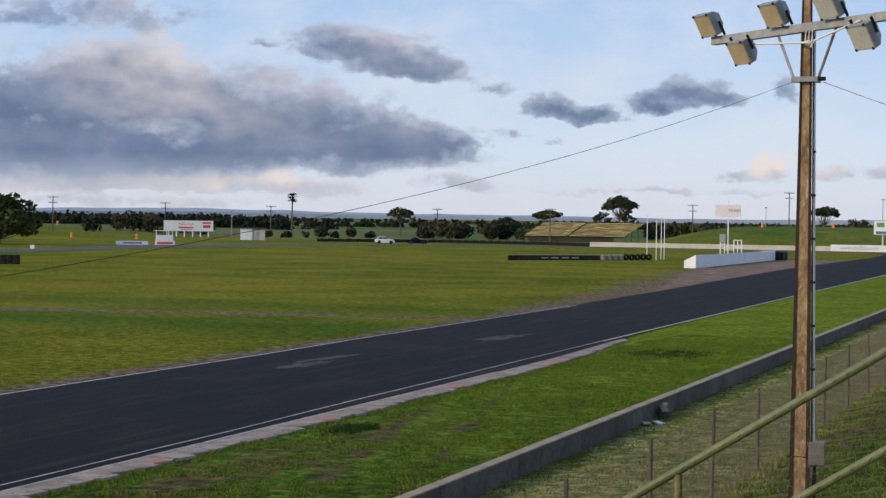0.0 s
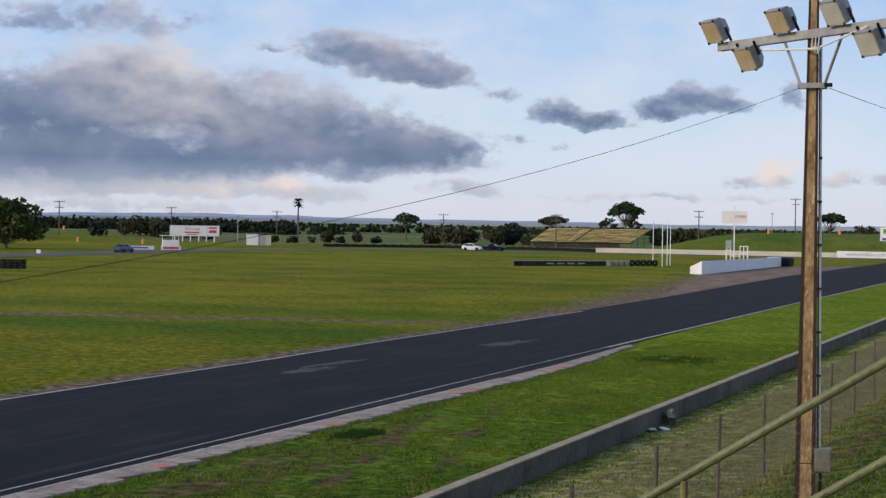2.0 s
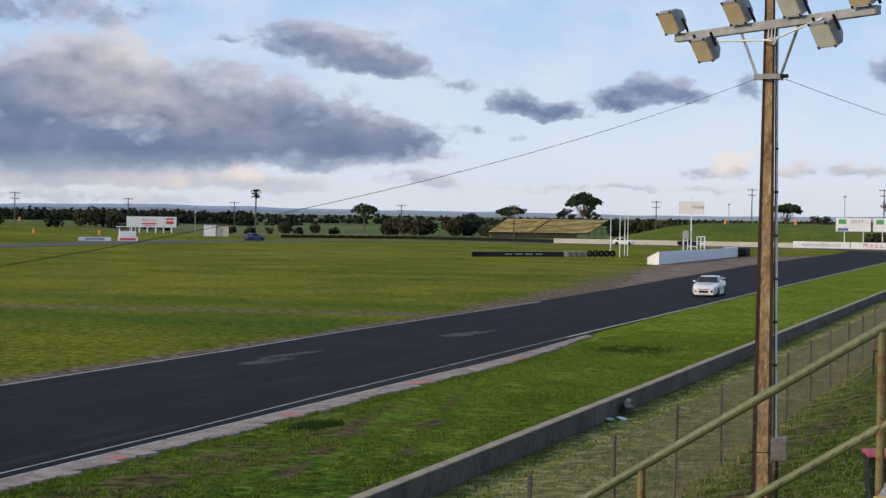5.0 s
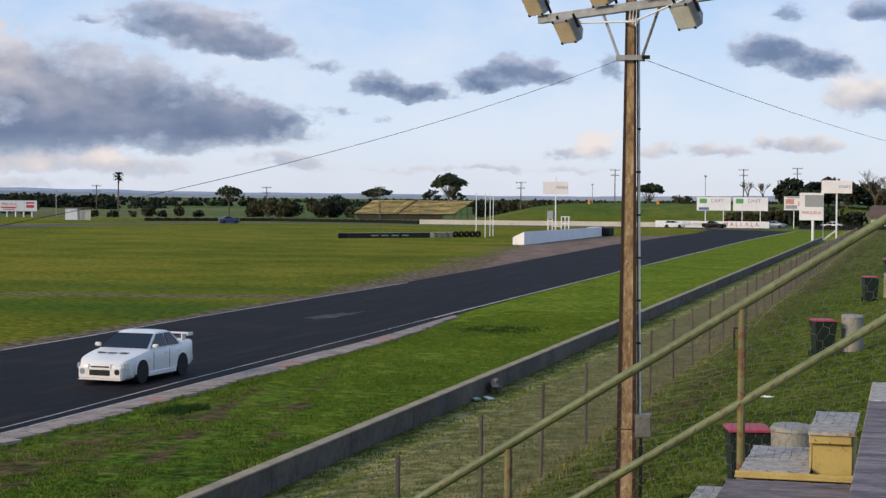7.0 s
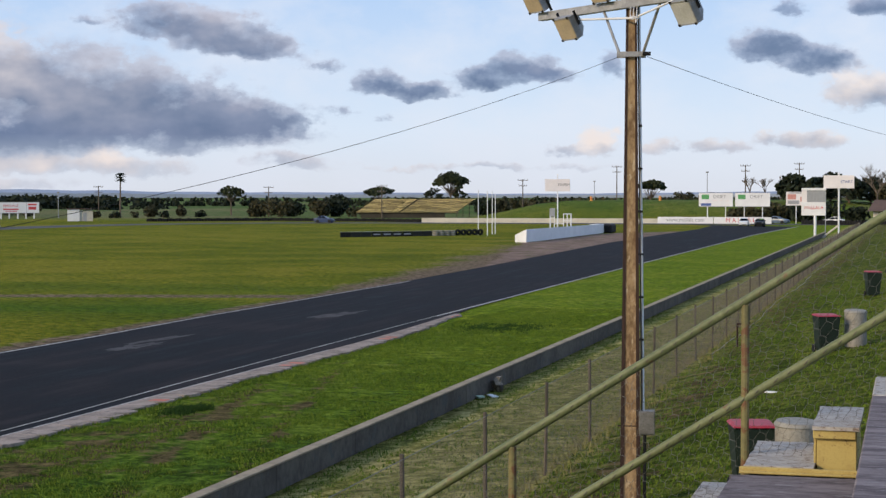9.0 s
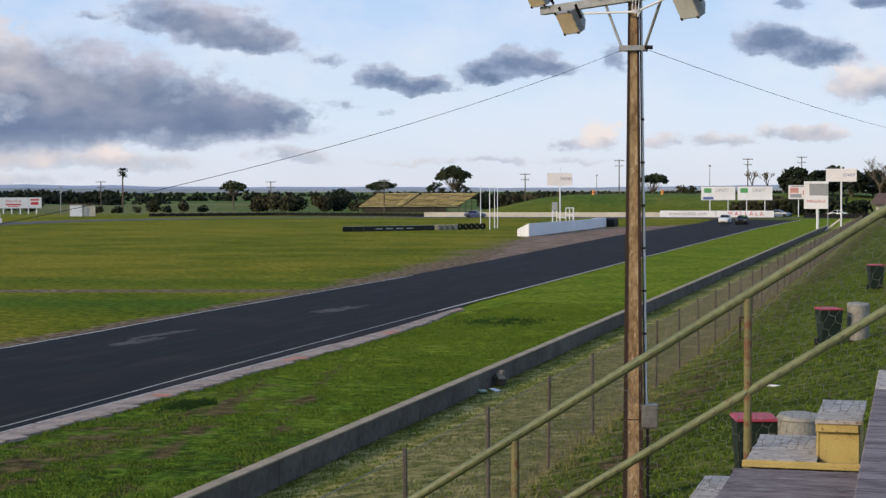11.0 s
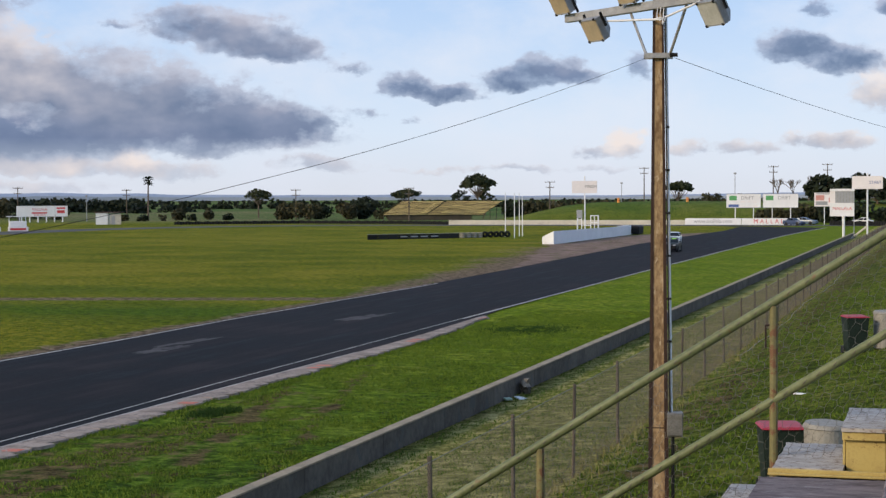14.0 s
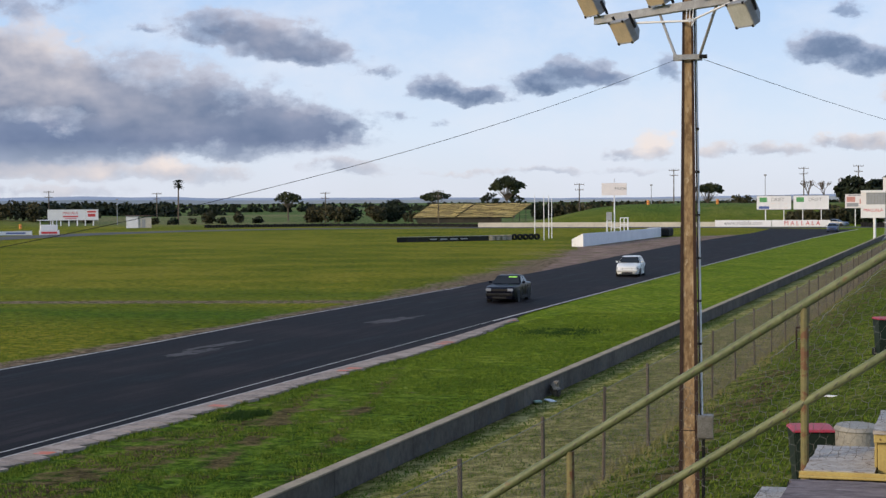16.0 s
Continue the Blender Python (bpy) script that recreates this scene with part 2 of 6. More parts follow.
    c = blend(t, bare_a, c, ramp(t, close, (0.42, (0.100, 0.066, 0.046)), (0.58, (0.235, 0.165, 0.120))))
    # bare soil: scuffed patches inside the kerb, mostly at the near end, and two slanting wheel scars
    near_kerb = maths(t, "MULTIPLY", near_to(X, -6.4, 2.8), maths(t, "SUBTRACT", 1.0, rising(Y, 38.0, 56.0)))
    worn = maths(t, "MULTIPLY", near_kerb, 0.16)
    slant = maths(t, "ADD", maths(t, "MULTIPLY", X, 4.2), Y)
    for at_ in (18.9, 27.0):
        worn = maths(t, "ADD", worn, maths(t, "MULTIPLY", maths(t, "MULTIPLY", near_to(slant, at_, 1.6), 0.10), maths(t, "MULTIPLY", maths(t, "LESS_THAN", X, -0.3), maths(t, "GREATER_THAN", X, -8.6))))
    worn = maths(t, "ADD", worn, maths(t, "MULTIPLY", near_to(X, 5.9, 1.7), 0.11))
    bare = ramp(t, maths(t, "ADD", maths(t, "ADD", maths(t, "MULTIPLY", place_noise(t, pos, 0.75, 8.0, 0.7), 0.65), maths(t, "MULTIPLY", close, 0.35)), worn), (0.575, 0.0), (0.635, 0.85))
    bare = maths(t, "MULTIPLY", bare, maths(t, "GREATER_THAN", X, -8.8))
    c = blend(t, bare, c, ramp(t, close, (0.40, (0.070, 0.042, 0.022)), (0.60, (0.135, 0.088, 0.046))))
    dark = ramp(t, maths(t, "ADD", maths(t, "MULTIPLY", blades, 0.5), maths(t, "MULTIPLY", close, 0.5)), (0.42, 0.45), (0.50, 0.98), (0.58, 1.45))
    c = blend(t, 1.0, c, dark, "MULTIPLY")
    t.links.new(c, p.inputs["Base Color"])
    b = node(t, "ShaderNodeBump", Strength=0.9, Distance=0.07)
    t.links.new(blades, b.inputs["Height"])
    t.links.new(b.outputs[0], p.inputs["Normal"])
    return m


def asphalt_material():
    """Old dark bitumen: long rubbered streaks, paler worn patches, fine stone."""
    m = bpy.data.materials.new("asphalt")
    m.use_nodes = True
    t = m.node_tree
    p = t.nodes["Principled BSDF"]
    pos = t.nodes.new("ShaderNodeTexCoord").outputs["Object"]
    along = t.nodes.new("ShaderNodeMapping")
    along.inputs["Scale"].default_value = (1.6, 0.05, 1)
    t.links.new(pos, along.inputs[0])
    streak = place_noise(t, along.outputs[0], 0.9, 6.0, 0.65)
    blot = place_noise(t, pos, 0.16, 5.0)
    stone = place_noise(t, pos, 14.0, 4.0, 0.7)
    k = maths(t, "ADD", maths(t, "MULTIPLY", streak, 0.5), maths(t, "ADD", maths(t, "MULTIPLY", blot, 0.3), maths(t, "MULTIPLY", stone, 0.2)))
    c = ramp(t, k, (0.43, (0.0016, 0.0010, 0.0011)), (0.50, (0.0066, 0.0046, 0.0050)), (0.57, (0.028, 0.0225, 0.0235)))
    t.links.new(c, p.inputs["Base Color"])
    t.links.new(ramp(t, k, (0.40, 0.68), (0.60, 0.90)), p.inputs["Roughness"])
    p.inputs["Specular IOR Level"].default_value = 0.085
    b = node(t, "ShaderNodeBump", Strength=0.4, Distance=0.01)
    t.links.new(stone, b.inputs["Height"])
    t.links.new(b.outputs[0], p.inputs["Normal"])
    return m


def glass_material(name, tint, rough=0.03):
    m = bpy.data.materials.new(name)
    m.use_nodes = True
    p = m.node_tree.nodes["Principled BSDF"]
    p.inputs["Base Color"].default_value = (*tint, 1)
    p.inputs["Roughness"].default_value = rough
    p.inputs["Coat Weight"].default_value = 0.6
    return m


GRASS, ASPHALT = ground_material(), asphalt_material()
# The wall's shaded face and lit tan top are partly painted into these tones.
CONCRETE = surface("wall_face_concrete_shaded", (0.098, 0.086, 0.076), (0.155, 0.138, 0.118), 0.7, 0.9, spec=0.1, bump=0.01, spots=((0.11, 0.11, 0.105), 0.35), spread=0.1)
CAP = surface("wall_cap_concrete_lit", (0.38, 0.305, 0.215), (0.26, 0.215, 0.155), 1.2, 0.9, spec=0.1, bump=0.01)
KERB = surface("kerb_concrete", (0.37, 0.30, 0.255), (0.23, 0.185, 0.155), 1.5, 0.9, spec=0.1, bump=0.01, spots=((0.18, 0.15, 0.13), 0.4), spread=0.12)
KERB_RED = surface("kerb_red_paint", (0.55, 0.13, 0.07), (0.42, 0.16, 0.11), 3.0, 0.8, spots=((0.38, 0.33, 0.30), 0.3))
LINE = surface("road_paint", (0.56, 0.53, 0.49), (0.38, 0.36, 0.33), 1.4, 0.9, spec=0.1, spots=((0.16, 0.15, 0.15), 0.25))
GRAVEL = surface("gravel_verge", (0.130, 0.083, 0.062), (0.285, 0.190, 0.150), 0.35, 0.95, bump=0.02, fine=4, spots=((0.085, 0.095, 0.014), 0.42), spec=0.1)
PATCH = surface("worn_asphalt_patch", (0.095, 0.086, 0.086), (0.062, 0.056, 0.057), 0.9, 0.9, spec=0.12, spots=((0.018, 0.017, 0.018), 0.42))
ASPHALT_OLD = surface("old_grey_asphalt", (0.085, 0.082, 0.082), (0.13, 0.125, 0.12), 0.12, 0.95, spec=0.1, spots=((0.05, 0.05, 0.052), 0.3))
WHITE = surface("white_paint", (0.78, 0.78, 0.80), (0.70, 0.70, 0.72), 0.5, 0.55, spots=((0.55, 0.54, 0.52), 0.12))
CREAM = surface("cream_render", (0.58, 0.54, 0.46), (0.47, 0.44, 0.38), 0.3, 0.85, spots=((0.38, 0.35, 0.30), 0.25))
RED = surface("sign_red", (0.62, 0.05, 0.05), (0.5, 0.05, 0.06), 2, 0.5)
FADED_RED = surface("faded_red_print", (0.60, 0.30, 0.26), (0.50, 0.22, 0.19), 2, 0.6)
PALE = surface("faded_pink_board", (0.78, 0.73, 0.73), (0.72, 0.68, 0.69), 0.6, 0.6)
GREEN_SIGN = surface("sign_green", (0.10, 0.36, 0.12), (0.08, 0.28, 0.10), 2, 0.5)
BLUE_SIGN = surface("sign_blue", (0.08, 0.13, 0.36), (0.06, 0.10, 0.3), 2, 0.5)
GREY_SIGN = surface("sign_grey", (0.32, 0.33, 0.35), (0.27, 0.28, 0.30), 2, 0.5)
CONC_POLE = surface("pole_concrete", (0.38, 0.255, 0.130), (0.17, 0.100, 0.046), 5.0, 0.9, bump=0.02, fine=26, spots=((0.50, 0.38, 0.24), 0.32), stretch=(1, 1, 0.45))
RUST = surface("rusted_steel", (0.030, 0.015, 0.011), (0.055, 0.026, 0.017), 3, 0.75, 0.3, bump=0.004, stretch=(1, 1, 0.3))
GALV = surface("galvanised_steel", (0.42, 0.41, 0.40), (0.29, 0.285, 0.28), 4, 0.5, 0.35)
LENS = surface("lamp_glass", (0.50, 0.40, 0.26), (0.40, 0.33, 0.22), 5, 0.25, coat=0.6)
LENS_PALE = surface("pale_lamp_glass", (0.52, 0.52, 0.49), (0.42, 0.42, 0.39), 5, 0.25, coat=0.6)
LAMP_BODY = surface("lamp_housing", (0.30, 0.295, 0.29), (0.21, 0.205, 0.20), 5, 0.5, 0.15)
BLACK = surface("black_rubber", (0.010, 0.010, 0.011), (0.020, 0.020, 0.020), 5, 0.8, spec=0.2)
DARK = surface("dark_cavity", (0.012, 0.012, 0.013), (0.018, 0.018, 0.018), 5, 0.9)
RAILP = surface("green_painted_pipe", (0.165, 0.180, 0.075), (0.100, 0.118, 0.045), 3, 0.55, bump=0.003, fine=30, spots=((0.16, 0.085, 0.035), 0.22))
RAILPOST = surface("rusty_painted_post", (0.20, 0.175, 0.065), (0.14, 0.125, 0.05), 6, 0.7, bump=0.003, fine=40, spots=((0.15, 0.07, 0.03), 0.6))
WIRE = surface("dull_wire", (0.20, 0.19, 0.17), (0.13, 0.12, 0.10), 5, 0.6, 0.3)
FENCEWIRE = surface("rusty_fence_wire", (0.26, 0.195, 0.130), (0.19, 0.145, 0.10), 5, 0.8, 0.1)
POSTW = surface("weathered_post", (0.13, 0.10, 0.075), (0.085, 0.07, 0.055), 3, 0.9, stretch=(1, 1, 0.2))
TIMBER = surface("weathered_timber", (0.255, 0.215, 0.215), (0.105, 0.085, 0.090), 5.0, 0.9, bump=0.008, fine=30, spots=((0.30, 0.28, 0.28), 0.25), stretch=(0.45, 2.0, 1), spec=0.15)
PEEL = surface("peeling_white_board", (0.46, 0.42, 0.38), (0.33, 0.30, 0.27), 13, 0.85, bump=0.004, fine=60, spots=((0.17, 0.125, 0.10), 0.42), stretch=(0.8, 1, 1))
YELLOW = surface("yellow_paint", (0.50, 0.385, 0.125), (0.42, 0.31, 0.10), 9, 0.65, spots=((0.13, 0.06, 0.025), 0.25))
BIN_GREEN = surface("dark_green_plastic", (0.009, 0.018, 0.012), (0.016, 0.027, 0.020), 3, 0.55, spec=0.3)
BIN_RED = surface("red_plastic", (0.42, 0.011, 0.024), (0.30, 0.009, 0.018), 3, 0.5, spots=((0.45, 0.25, 0.25), 0.1))
DRUM = surface("pale_drum", (0.30, 0.28, 0.24), (0.21, 0.195, 0.165), 3, 0.7, spots=((0.22, 0.19, 0.15), 0.3))
BARK = surface("bark", (0.10, 0.075, 0.055), (0.16, 0.125, 0.095), 2, 0.95, bump=0.02, stretch=(1, 1, 0.3))
SEAT = surface("weathered_yellow_seat", (0.74, 0.58, 0.24), (0.55, 0.44, 0.22), 0.5, 0.8, spread=0.22)
# Frame timber; also paints the shade under and between the far seat rows.
STAND_DARK = surface("stand_frame_and_shade", (0.06, 0.05, 0.035), (0.04, 0.035, 0.025), 0.5, 0.9)
# Distance haze is painted into the hills' blue-grey.
HILL = surface("hazed_far_hills", (0.31, 0.36, 0.45), (0.36, 0.40, 0.48), 0.002, 1.0, fine=0.02, spec=0.0)
ORANGE = surface("orange_marker", (0.75, 0.33, 0.06), (0.65, 0.26, 0.05), 2, 0.6)
BRICKISH = surface("far_roof", (0.12, 0.075, 0.06), (0.09, 0.06, 0.05), 0.6, 0.9)


def leaf_material(name, a, b):
    """Leaves: tone from clump to clump, a little light through them."""
    m = bpy.data.materials.new(name)
    m.use_nodes = True
    t = m.node_tree
    p = t.nodes["Principled BSDF"]
    geo = t.nodes.new("ShaderNodeNewGeometry")
    c = ramp(t, geo.outputs["Random Per Island"], (0.0, a), (1.0, b))
    pos = t.nodes.new("ShaderNodeTexCoord").outputs["Object"]
    c = blend(t, maths(t, "MULTIPLY", place_noise(t, pos, 0.35, 4.0), 0.7), c, tuple(v * 0.5 for v in a))
    t.links.new(c, p.inputs["Base Color"])
    p.inputs["Roughness"].default_value, p.inputs["Specular IOR Level"].default_value = 0.8, 0.2
    return m


GUM = leaf_material("gum_leaves", (0.028, 0.040, 0.018), (0.070, 0.078, 0.034))
OLIVE = leaf_material("olive_leaves", (0.040, 0.055, 0.014), (0.110, 0.110, 0.030))
PINE = leaf_material("dark_foliage", (0.014, 0.022, 0.012), (0.036, 0.046, 0.024))
SHRUB = leaf_material("brown_green_shrub", (0.035, 0.040, 0.018), (0.095, 0.080, 0.040))
BLADE = leaf_material("grass_blades", (0.050, 0.108, 0.008), (0.205, 0.270, 0.028))
DRYBLADE = leaf_material("dry_grass_blades", (0.22, 0.20, 0.07), (0.34, 0.31, 0.12))
WEED = leaf_material("weed_leaves", (0.018, 0.052, 0.006), (0.040, 0.086, 0.012))


# ---- builders ----
def link(name, bm, material, parent=None, label="", smooth=False):
    me = bpy.data.meshes.new(name)
    bm.normal_update()
    bm.to_mesh(me)
    bm.free()
    for mt in material if isinstance(material, (list, tuple)) else (material,):
        me.materials.append(mt)
    if smooth:
        me.shade_smooth()
        me.set_sharp_from_angle(angle=radians(34))
    ob = new(name, me)
    ob.parent = parent
    if label:
        ob["label"] = label
    return ob


def part(name, bm, material, parent, label="", smooth=False):
    """One mesh under a thing or under a part."""
    return link(name, bm, material, parent, label, smooth)


def thing(name, at=(0, 0, 0), turn=0.0, label="", category="", group="", kind=""):
    ob = new(name)
    ob.empty_display_size = 0.2
    ob.matrix_basis = pose(*at, 0, 0, turn)
    return tagged(ob, label, category, group, kind)


def box(bm, x0, x1, y0, y1, z0, z1, bevel=0.0, m=None):
    vs = bmesh.ops.create_cube(bm, size=1)["verts"]
    for v in vs:
        v.co = Vector((x0 + (v.co.x + 0.5) * (x1 - x0), y0 + (v.co.y + 0.5) * (y1 - y0), z0 + (v.co.z + 0.5) * (z1 - z0)))
    if bevel:
        r = bmesh.ops.bevel(bm, geom=list({e for v in vs for e in v.link_edges}), offset=bevel, segments=1, affect="EDGES")
        vs = list({v for f in r["faces"] for v in f.verts} | {v for v in vs if v.is_valid})
    if m is not None:
        bmesh.ops.transform(bm, matrix=m, verts=vs)
    return bm


def B(x0, x1, y0, y1, z0, z1, bevel=0.0, m=None):
    return box(bmesh.new(), x0, x1, y0, y1, z0, z1, bevel, m)


def rod(bm, a, b, r, r2=None, n=8):
    """A round bar from a to b."""
    a, b = Vector(a), Vector(b)
    d = b - a
    m = Matrix.Translation((a + b) / 2) @ d.to_track_quat("Z", "Y").to_matrix().to_4x4()
    bmesh.ops.create_cone(bm, cap_ends=True, segments=n, radius1=r, radius2=r if r2 is None else r2, depth=d.length, matrix=m)
    return bm


def R(a, b, r, r2=None, n=8):
    return rod(bmesh.new(), a, b, r, r2, n)


def wire(name, points, r, material, parent=None):
    """A thin cable through points, as a mesh."""
    verts, faces = [], []
    P = [Vector(p) for p in points]
    for i, p in enumerate(P):
        d = (P[min(i + 1, len(P) - 1)] - P[max(i - 1, 0)]).normalized()
        s = d.cross(Vector((0, 0, 1))).normalized()
        u = s.cross(d)
        verts += [tuple(p + (s * math.cos(k * math.tau / 5) + u * math.sin(k * math.tau / 5)) * r) for k in range(5)]
        if i:
            o = 5 * (i - 1)
            faces += [(o + k, o + (k + 1) % 5, o + 5 + (k + 1) % 5, o + 5 + k) for k in range(5)]
    return mesh_of(name, verts, faces, material, parent)


def strip(bm, left, right, z):
    """A flat band between two edges given by points of equal number."""
    a = [bm.verts.new((x, y, z)) for x, y in left]
    b = [bm.verts.new((x, y, z)) for x, y in right]
    for i in range(len(a) - 1):
        bm.faces.new((a[i], b[i], b[i + 1], a[i + 1]))
    return bm


def smooth_path(points, n):
    """Catmull-Rom through points."""
    out = []
    P = [Vector(p) for p in points]
    P = [2 * P[0] - P[1]] + P + [2 * P[-1] - P[-2]]
    for i in range(1, len(P) - 2):
        for k in range(n):
            s = k / n
            out.append(0.5 * (2 * P[i] + (P[i + 1] - P[i - 1]) * s + (2 * P[i - 1] - 5 * P[i] + 4 * P[i + 1] - P[i + 2]) * s * s + (3 * P[i] - P[i - 1] - 3 * P[i + 1] + P[i + 2]) * s ** 3))
    return out + [P[-2]]


def band(points, half_l, half_r):
    l, r = [], []
    for i, p in enumerate(points):
        d = (points[min(i + 1, len(points) - 1)] - points[max(i - 1, 0)]).normalized()
        nrm = Vector((-d.y, d.x))
        l.append((p.x + nrm.x * half_l, p.y + nrm.y * half_l))
        r.append((p.x - nrm.x * half_r, p.y - nrm.y * half_r))
    return l, r


def mesh_of(name, verts, faces, material, parent=None, label=""):
    me = bpy.data.meshes.new(name)
    me.from_pydata(verts, [], faces)
    me.materials.append(material)
    ob = new(name, me)
    ob.parent = parent
    if label:
        ob["label"] = label
    return ob


def letters(name, text, size, material, parent, m, label=""):
    """Built-in lettering as a thin mesh, centred, reading along x and up z."""
    cu = bpy.data.curves.new("text", "FONT")
    cu.body, cu.size, cu.extrude, cu.align_x, cu.align_y = text, size, 0.006, "CENTER", "CENTER"
    tmp = bpy.data.objects.new("text", cu)
    scene.collection.objects.link(tmp)
    bpy.context.view_layer.update()
    me = bpy.data.meshes.new_from_object(tmp.evaluated_get(bpy.context.evaluated_depsgraph_get()))
    bpy.data.objects.remove(tmp)
    me.transform(m @ pose(0, 0, 0, 90))
    me.materials.clear()
    me.materials.append(material)
    ob = new(name, me)
    ob.parent = parent
    if label:
        ob["label"] = label
    return ob


def step(a, b, v):
    s = min(1.0, max(0.0, (v - a) / (b - a)))
    return s * s * (3 - 2 * s)


# ---- the ground ----
def ground_z(x, y):
    z = 0.0
    if x > -0.05:
        rise = 0.3 + 0.064 * min(max(x, 0), 4.7) + 0.2 * min(max(x - 4.7, 0), 9.5)
        if y > 200:
            rise *= 1 - 0.75 * step(200, 262, y)
        z = rise * step(-0.05, 0.05, x)
    z += 4.3 * step(348, 392, y) * step(-92, -66, x) * (1 - step(-6, 30, x)) * (1 - step(470, 640, y))
    z += 2.2 * (1 - step(-240, -205, x)) * step(225, 300, y) * (1 - step(430, 560, y))
    if abs(x) < 140 and 0 < y < 345:
        z += 0.025 * noise.noise((x * 0.15, y * 0.15, 0)) * (1 - step(-22, -20, x) * (1 - step(-10.5, -8.5, x)))
    return z


def coords(*runs):
    """Grid lines: (start, end, step) runs."""
    out = []
    for a, b, s in runs:
        k = max(1, round((b - a) / s))
        out += [a + (b - a) * i / k for i in range(k)]
    return out + [runs[-1][1]]


def build_ground():
    xs = coords((-4600, -800, 400), (-800, -220, 30), (-220, -24, 7), (-24, -0.05, 1.0), (-0.05, 0.05, 0.1), (0.05, 16, 0.7), (16, 60, 5), (60, 800, 60), (800, 4600, 400))
    ys = coords((-600, -20, 40), (-20, 120, 2.5), (120, 300, 6), (300, 480, 5), (480, 1000, 40), (1000, 4700, 300))
    verts = [(x, y, ground_z(x, y)) for y in ys for x in xs]
    w = len(xs)
    faces = [(j * w + i, j * w + i + 1, (j + 1) * w + i + 1, (j + 1) * w + i) for j in range(len(ys) - 1) for i in range(w - 1)]
    g = mesh_of("ground", verts, faces, GRASS)
    g.data.shade_smooth()
    tagged(g, "mown green and yellow grass round the track and paddocks beyond", "ground", kind="structure")


build_ground()

# the straight, its kerb and lines, the gravel verge
L_EDGE = [(-19.95, -150), (-19.95, 64), (-20.3, 76), (-20.3, 105), (-20.8, 130), (-21.8, 160), (-23.0, 200), (-23.0, 240), (-22.6, 280), (-24, 312), (-30, 322)]
R_EDGE = [(-8.96, -150), (-8.96, 64), (-9.36, 79), (-9.75, 84), (-10.0, 105), (-10.1, 130), (-10.1, 160), (-10.1, 200), (-10.1, 240), (-9.2, 280), (-8.2, 305), (-4.5, 328)]
tagged(link("road", strip(bmesh.new(), L_EDGE, R_EDGE, 0.035), ASPHALT), "dark worn asphalt racing straight", "road", kind="structure")
BACK = smooth_path([(-126, 60), (-131, 140), (-134, 220), (-137, 265), (-132, 297), (-116, 320), (-90, 328), (-60, 329), (-30, 328.5), (4, 328), (40, 330), (120, 345)], 8)
l_, r_ = band(BACK, 6.0, 6.0)
tagged(link("road_back", strip(bmesh.new(), l_, r_, 0.05), ASPHALT_OLD), "grey asphalt back section of the circuit", "road", kind="structure")
bm = strip(bmesh.new(), [(-19.80, -150), (-19.80, 64), (-20.10, 75), (-20.10, 108)], [(-19.66, -150), (-19.66, 64), (-19.97, 75), (-19.97, 108)], 0.042)
tagged(link("edge_line", bm, LINE), "worn white edge line painted on the asphalt", "road marking", kind="structure")
bm = strip(bmesh.new(), [(-9.58, -150), (-9.58, 42), (-9.76, 50), (-9.87, 64), (-9.99, 78)], [(-9.52, -150), (-9.52, 42), (-9.70, 50), (-9.81, 64), (-9.93, 78)], 0.042)
strip(bm, [(-9.14, 10), (-9.12, 46), (-9.10, 61)], [(-9.08, 10), (-9.06, 46), (-9.04, 61)], 0.042)
tagged(link("edge_line", bm, LINE), "thin worn white line beside the kerb", "road marking", kind="structure")
bm = strip(bmesh.new(), [(-9.99, 78), (-10.2, 130), (-10.3, 240), (-9.4, 280), (-8.4, 305)], [(-9.85, 78), (-10.04, 130), (-10.08, 240), (-9.1, 280), (-8.1, 305)], 0.042)
tagged(link("edge_line", bm, LINE), "white edge line along the straight", "road marking", kind="structure")

rng = random.Random(4)
l_, r_ = [], []
for i in range(190):
    y = 96 + i * 0.86
    wide = step(118, 205, y) * (1 - step(240, 270, y))
    l_.append((-20.4 - 10.5 * wide - (0.3 + 3.2 * wide) * (0.5 + noise.noise((y * 0.13, 0, 5)) + 0.8 * noise.noise((y * 0.6, 0, 9)) + 0.5 * noise.noise((y * 1.9, 0, 2))), y))
    r_.append((-20.2 - 3.0 * step(120, 200, y) + 0.4, y))
tagged(link("gravel_verge", strip(bmesh.new(), l_, r_, 0.02), GRAVEL), "brown gravel and dirt verge before the pit wall", "gravel verge", kind="structure")
bm = bmesh.new()
for cx, cy, w_, h_, sd in ((-16.3, 60.4, 0.42, 1.7, 1), (-14.6, 78.0, 0.5, 2.4, 5), (-16.75, 63.4, 0.32, 2.6, 12)):
    ring = []
    for k in range(48):
        a = k / 48 * math.tau
        s = 1 + 0.7 * noise.noise((math.cos(a) * 2.6, math.sin(a) * 2.6, sd))
        ring.append(bm.verts.new((cx + w_ * s * math.cos(a) + 0.12 * h_ * math.sin(a), cy + h_ * s * math.sin(a), 0.038 + 0.0004 * sd)))
    bm.faces.new(ring)
tagged(link("asphalt_patch", bm, PATCH), "pale worn patches in the asphalt", "asphalt patch", kind="structure")

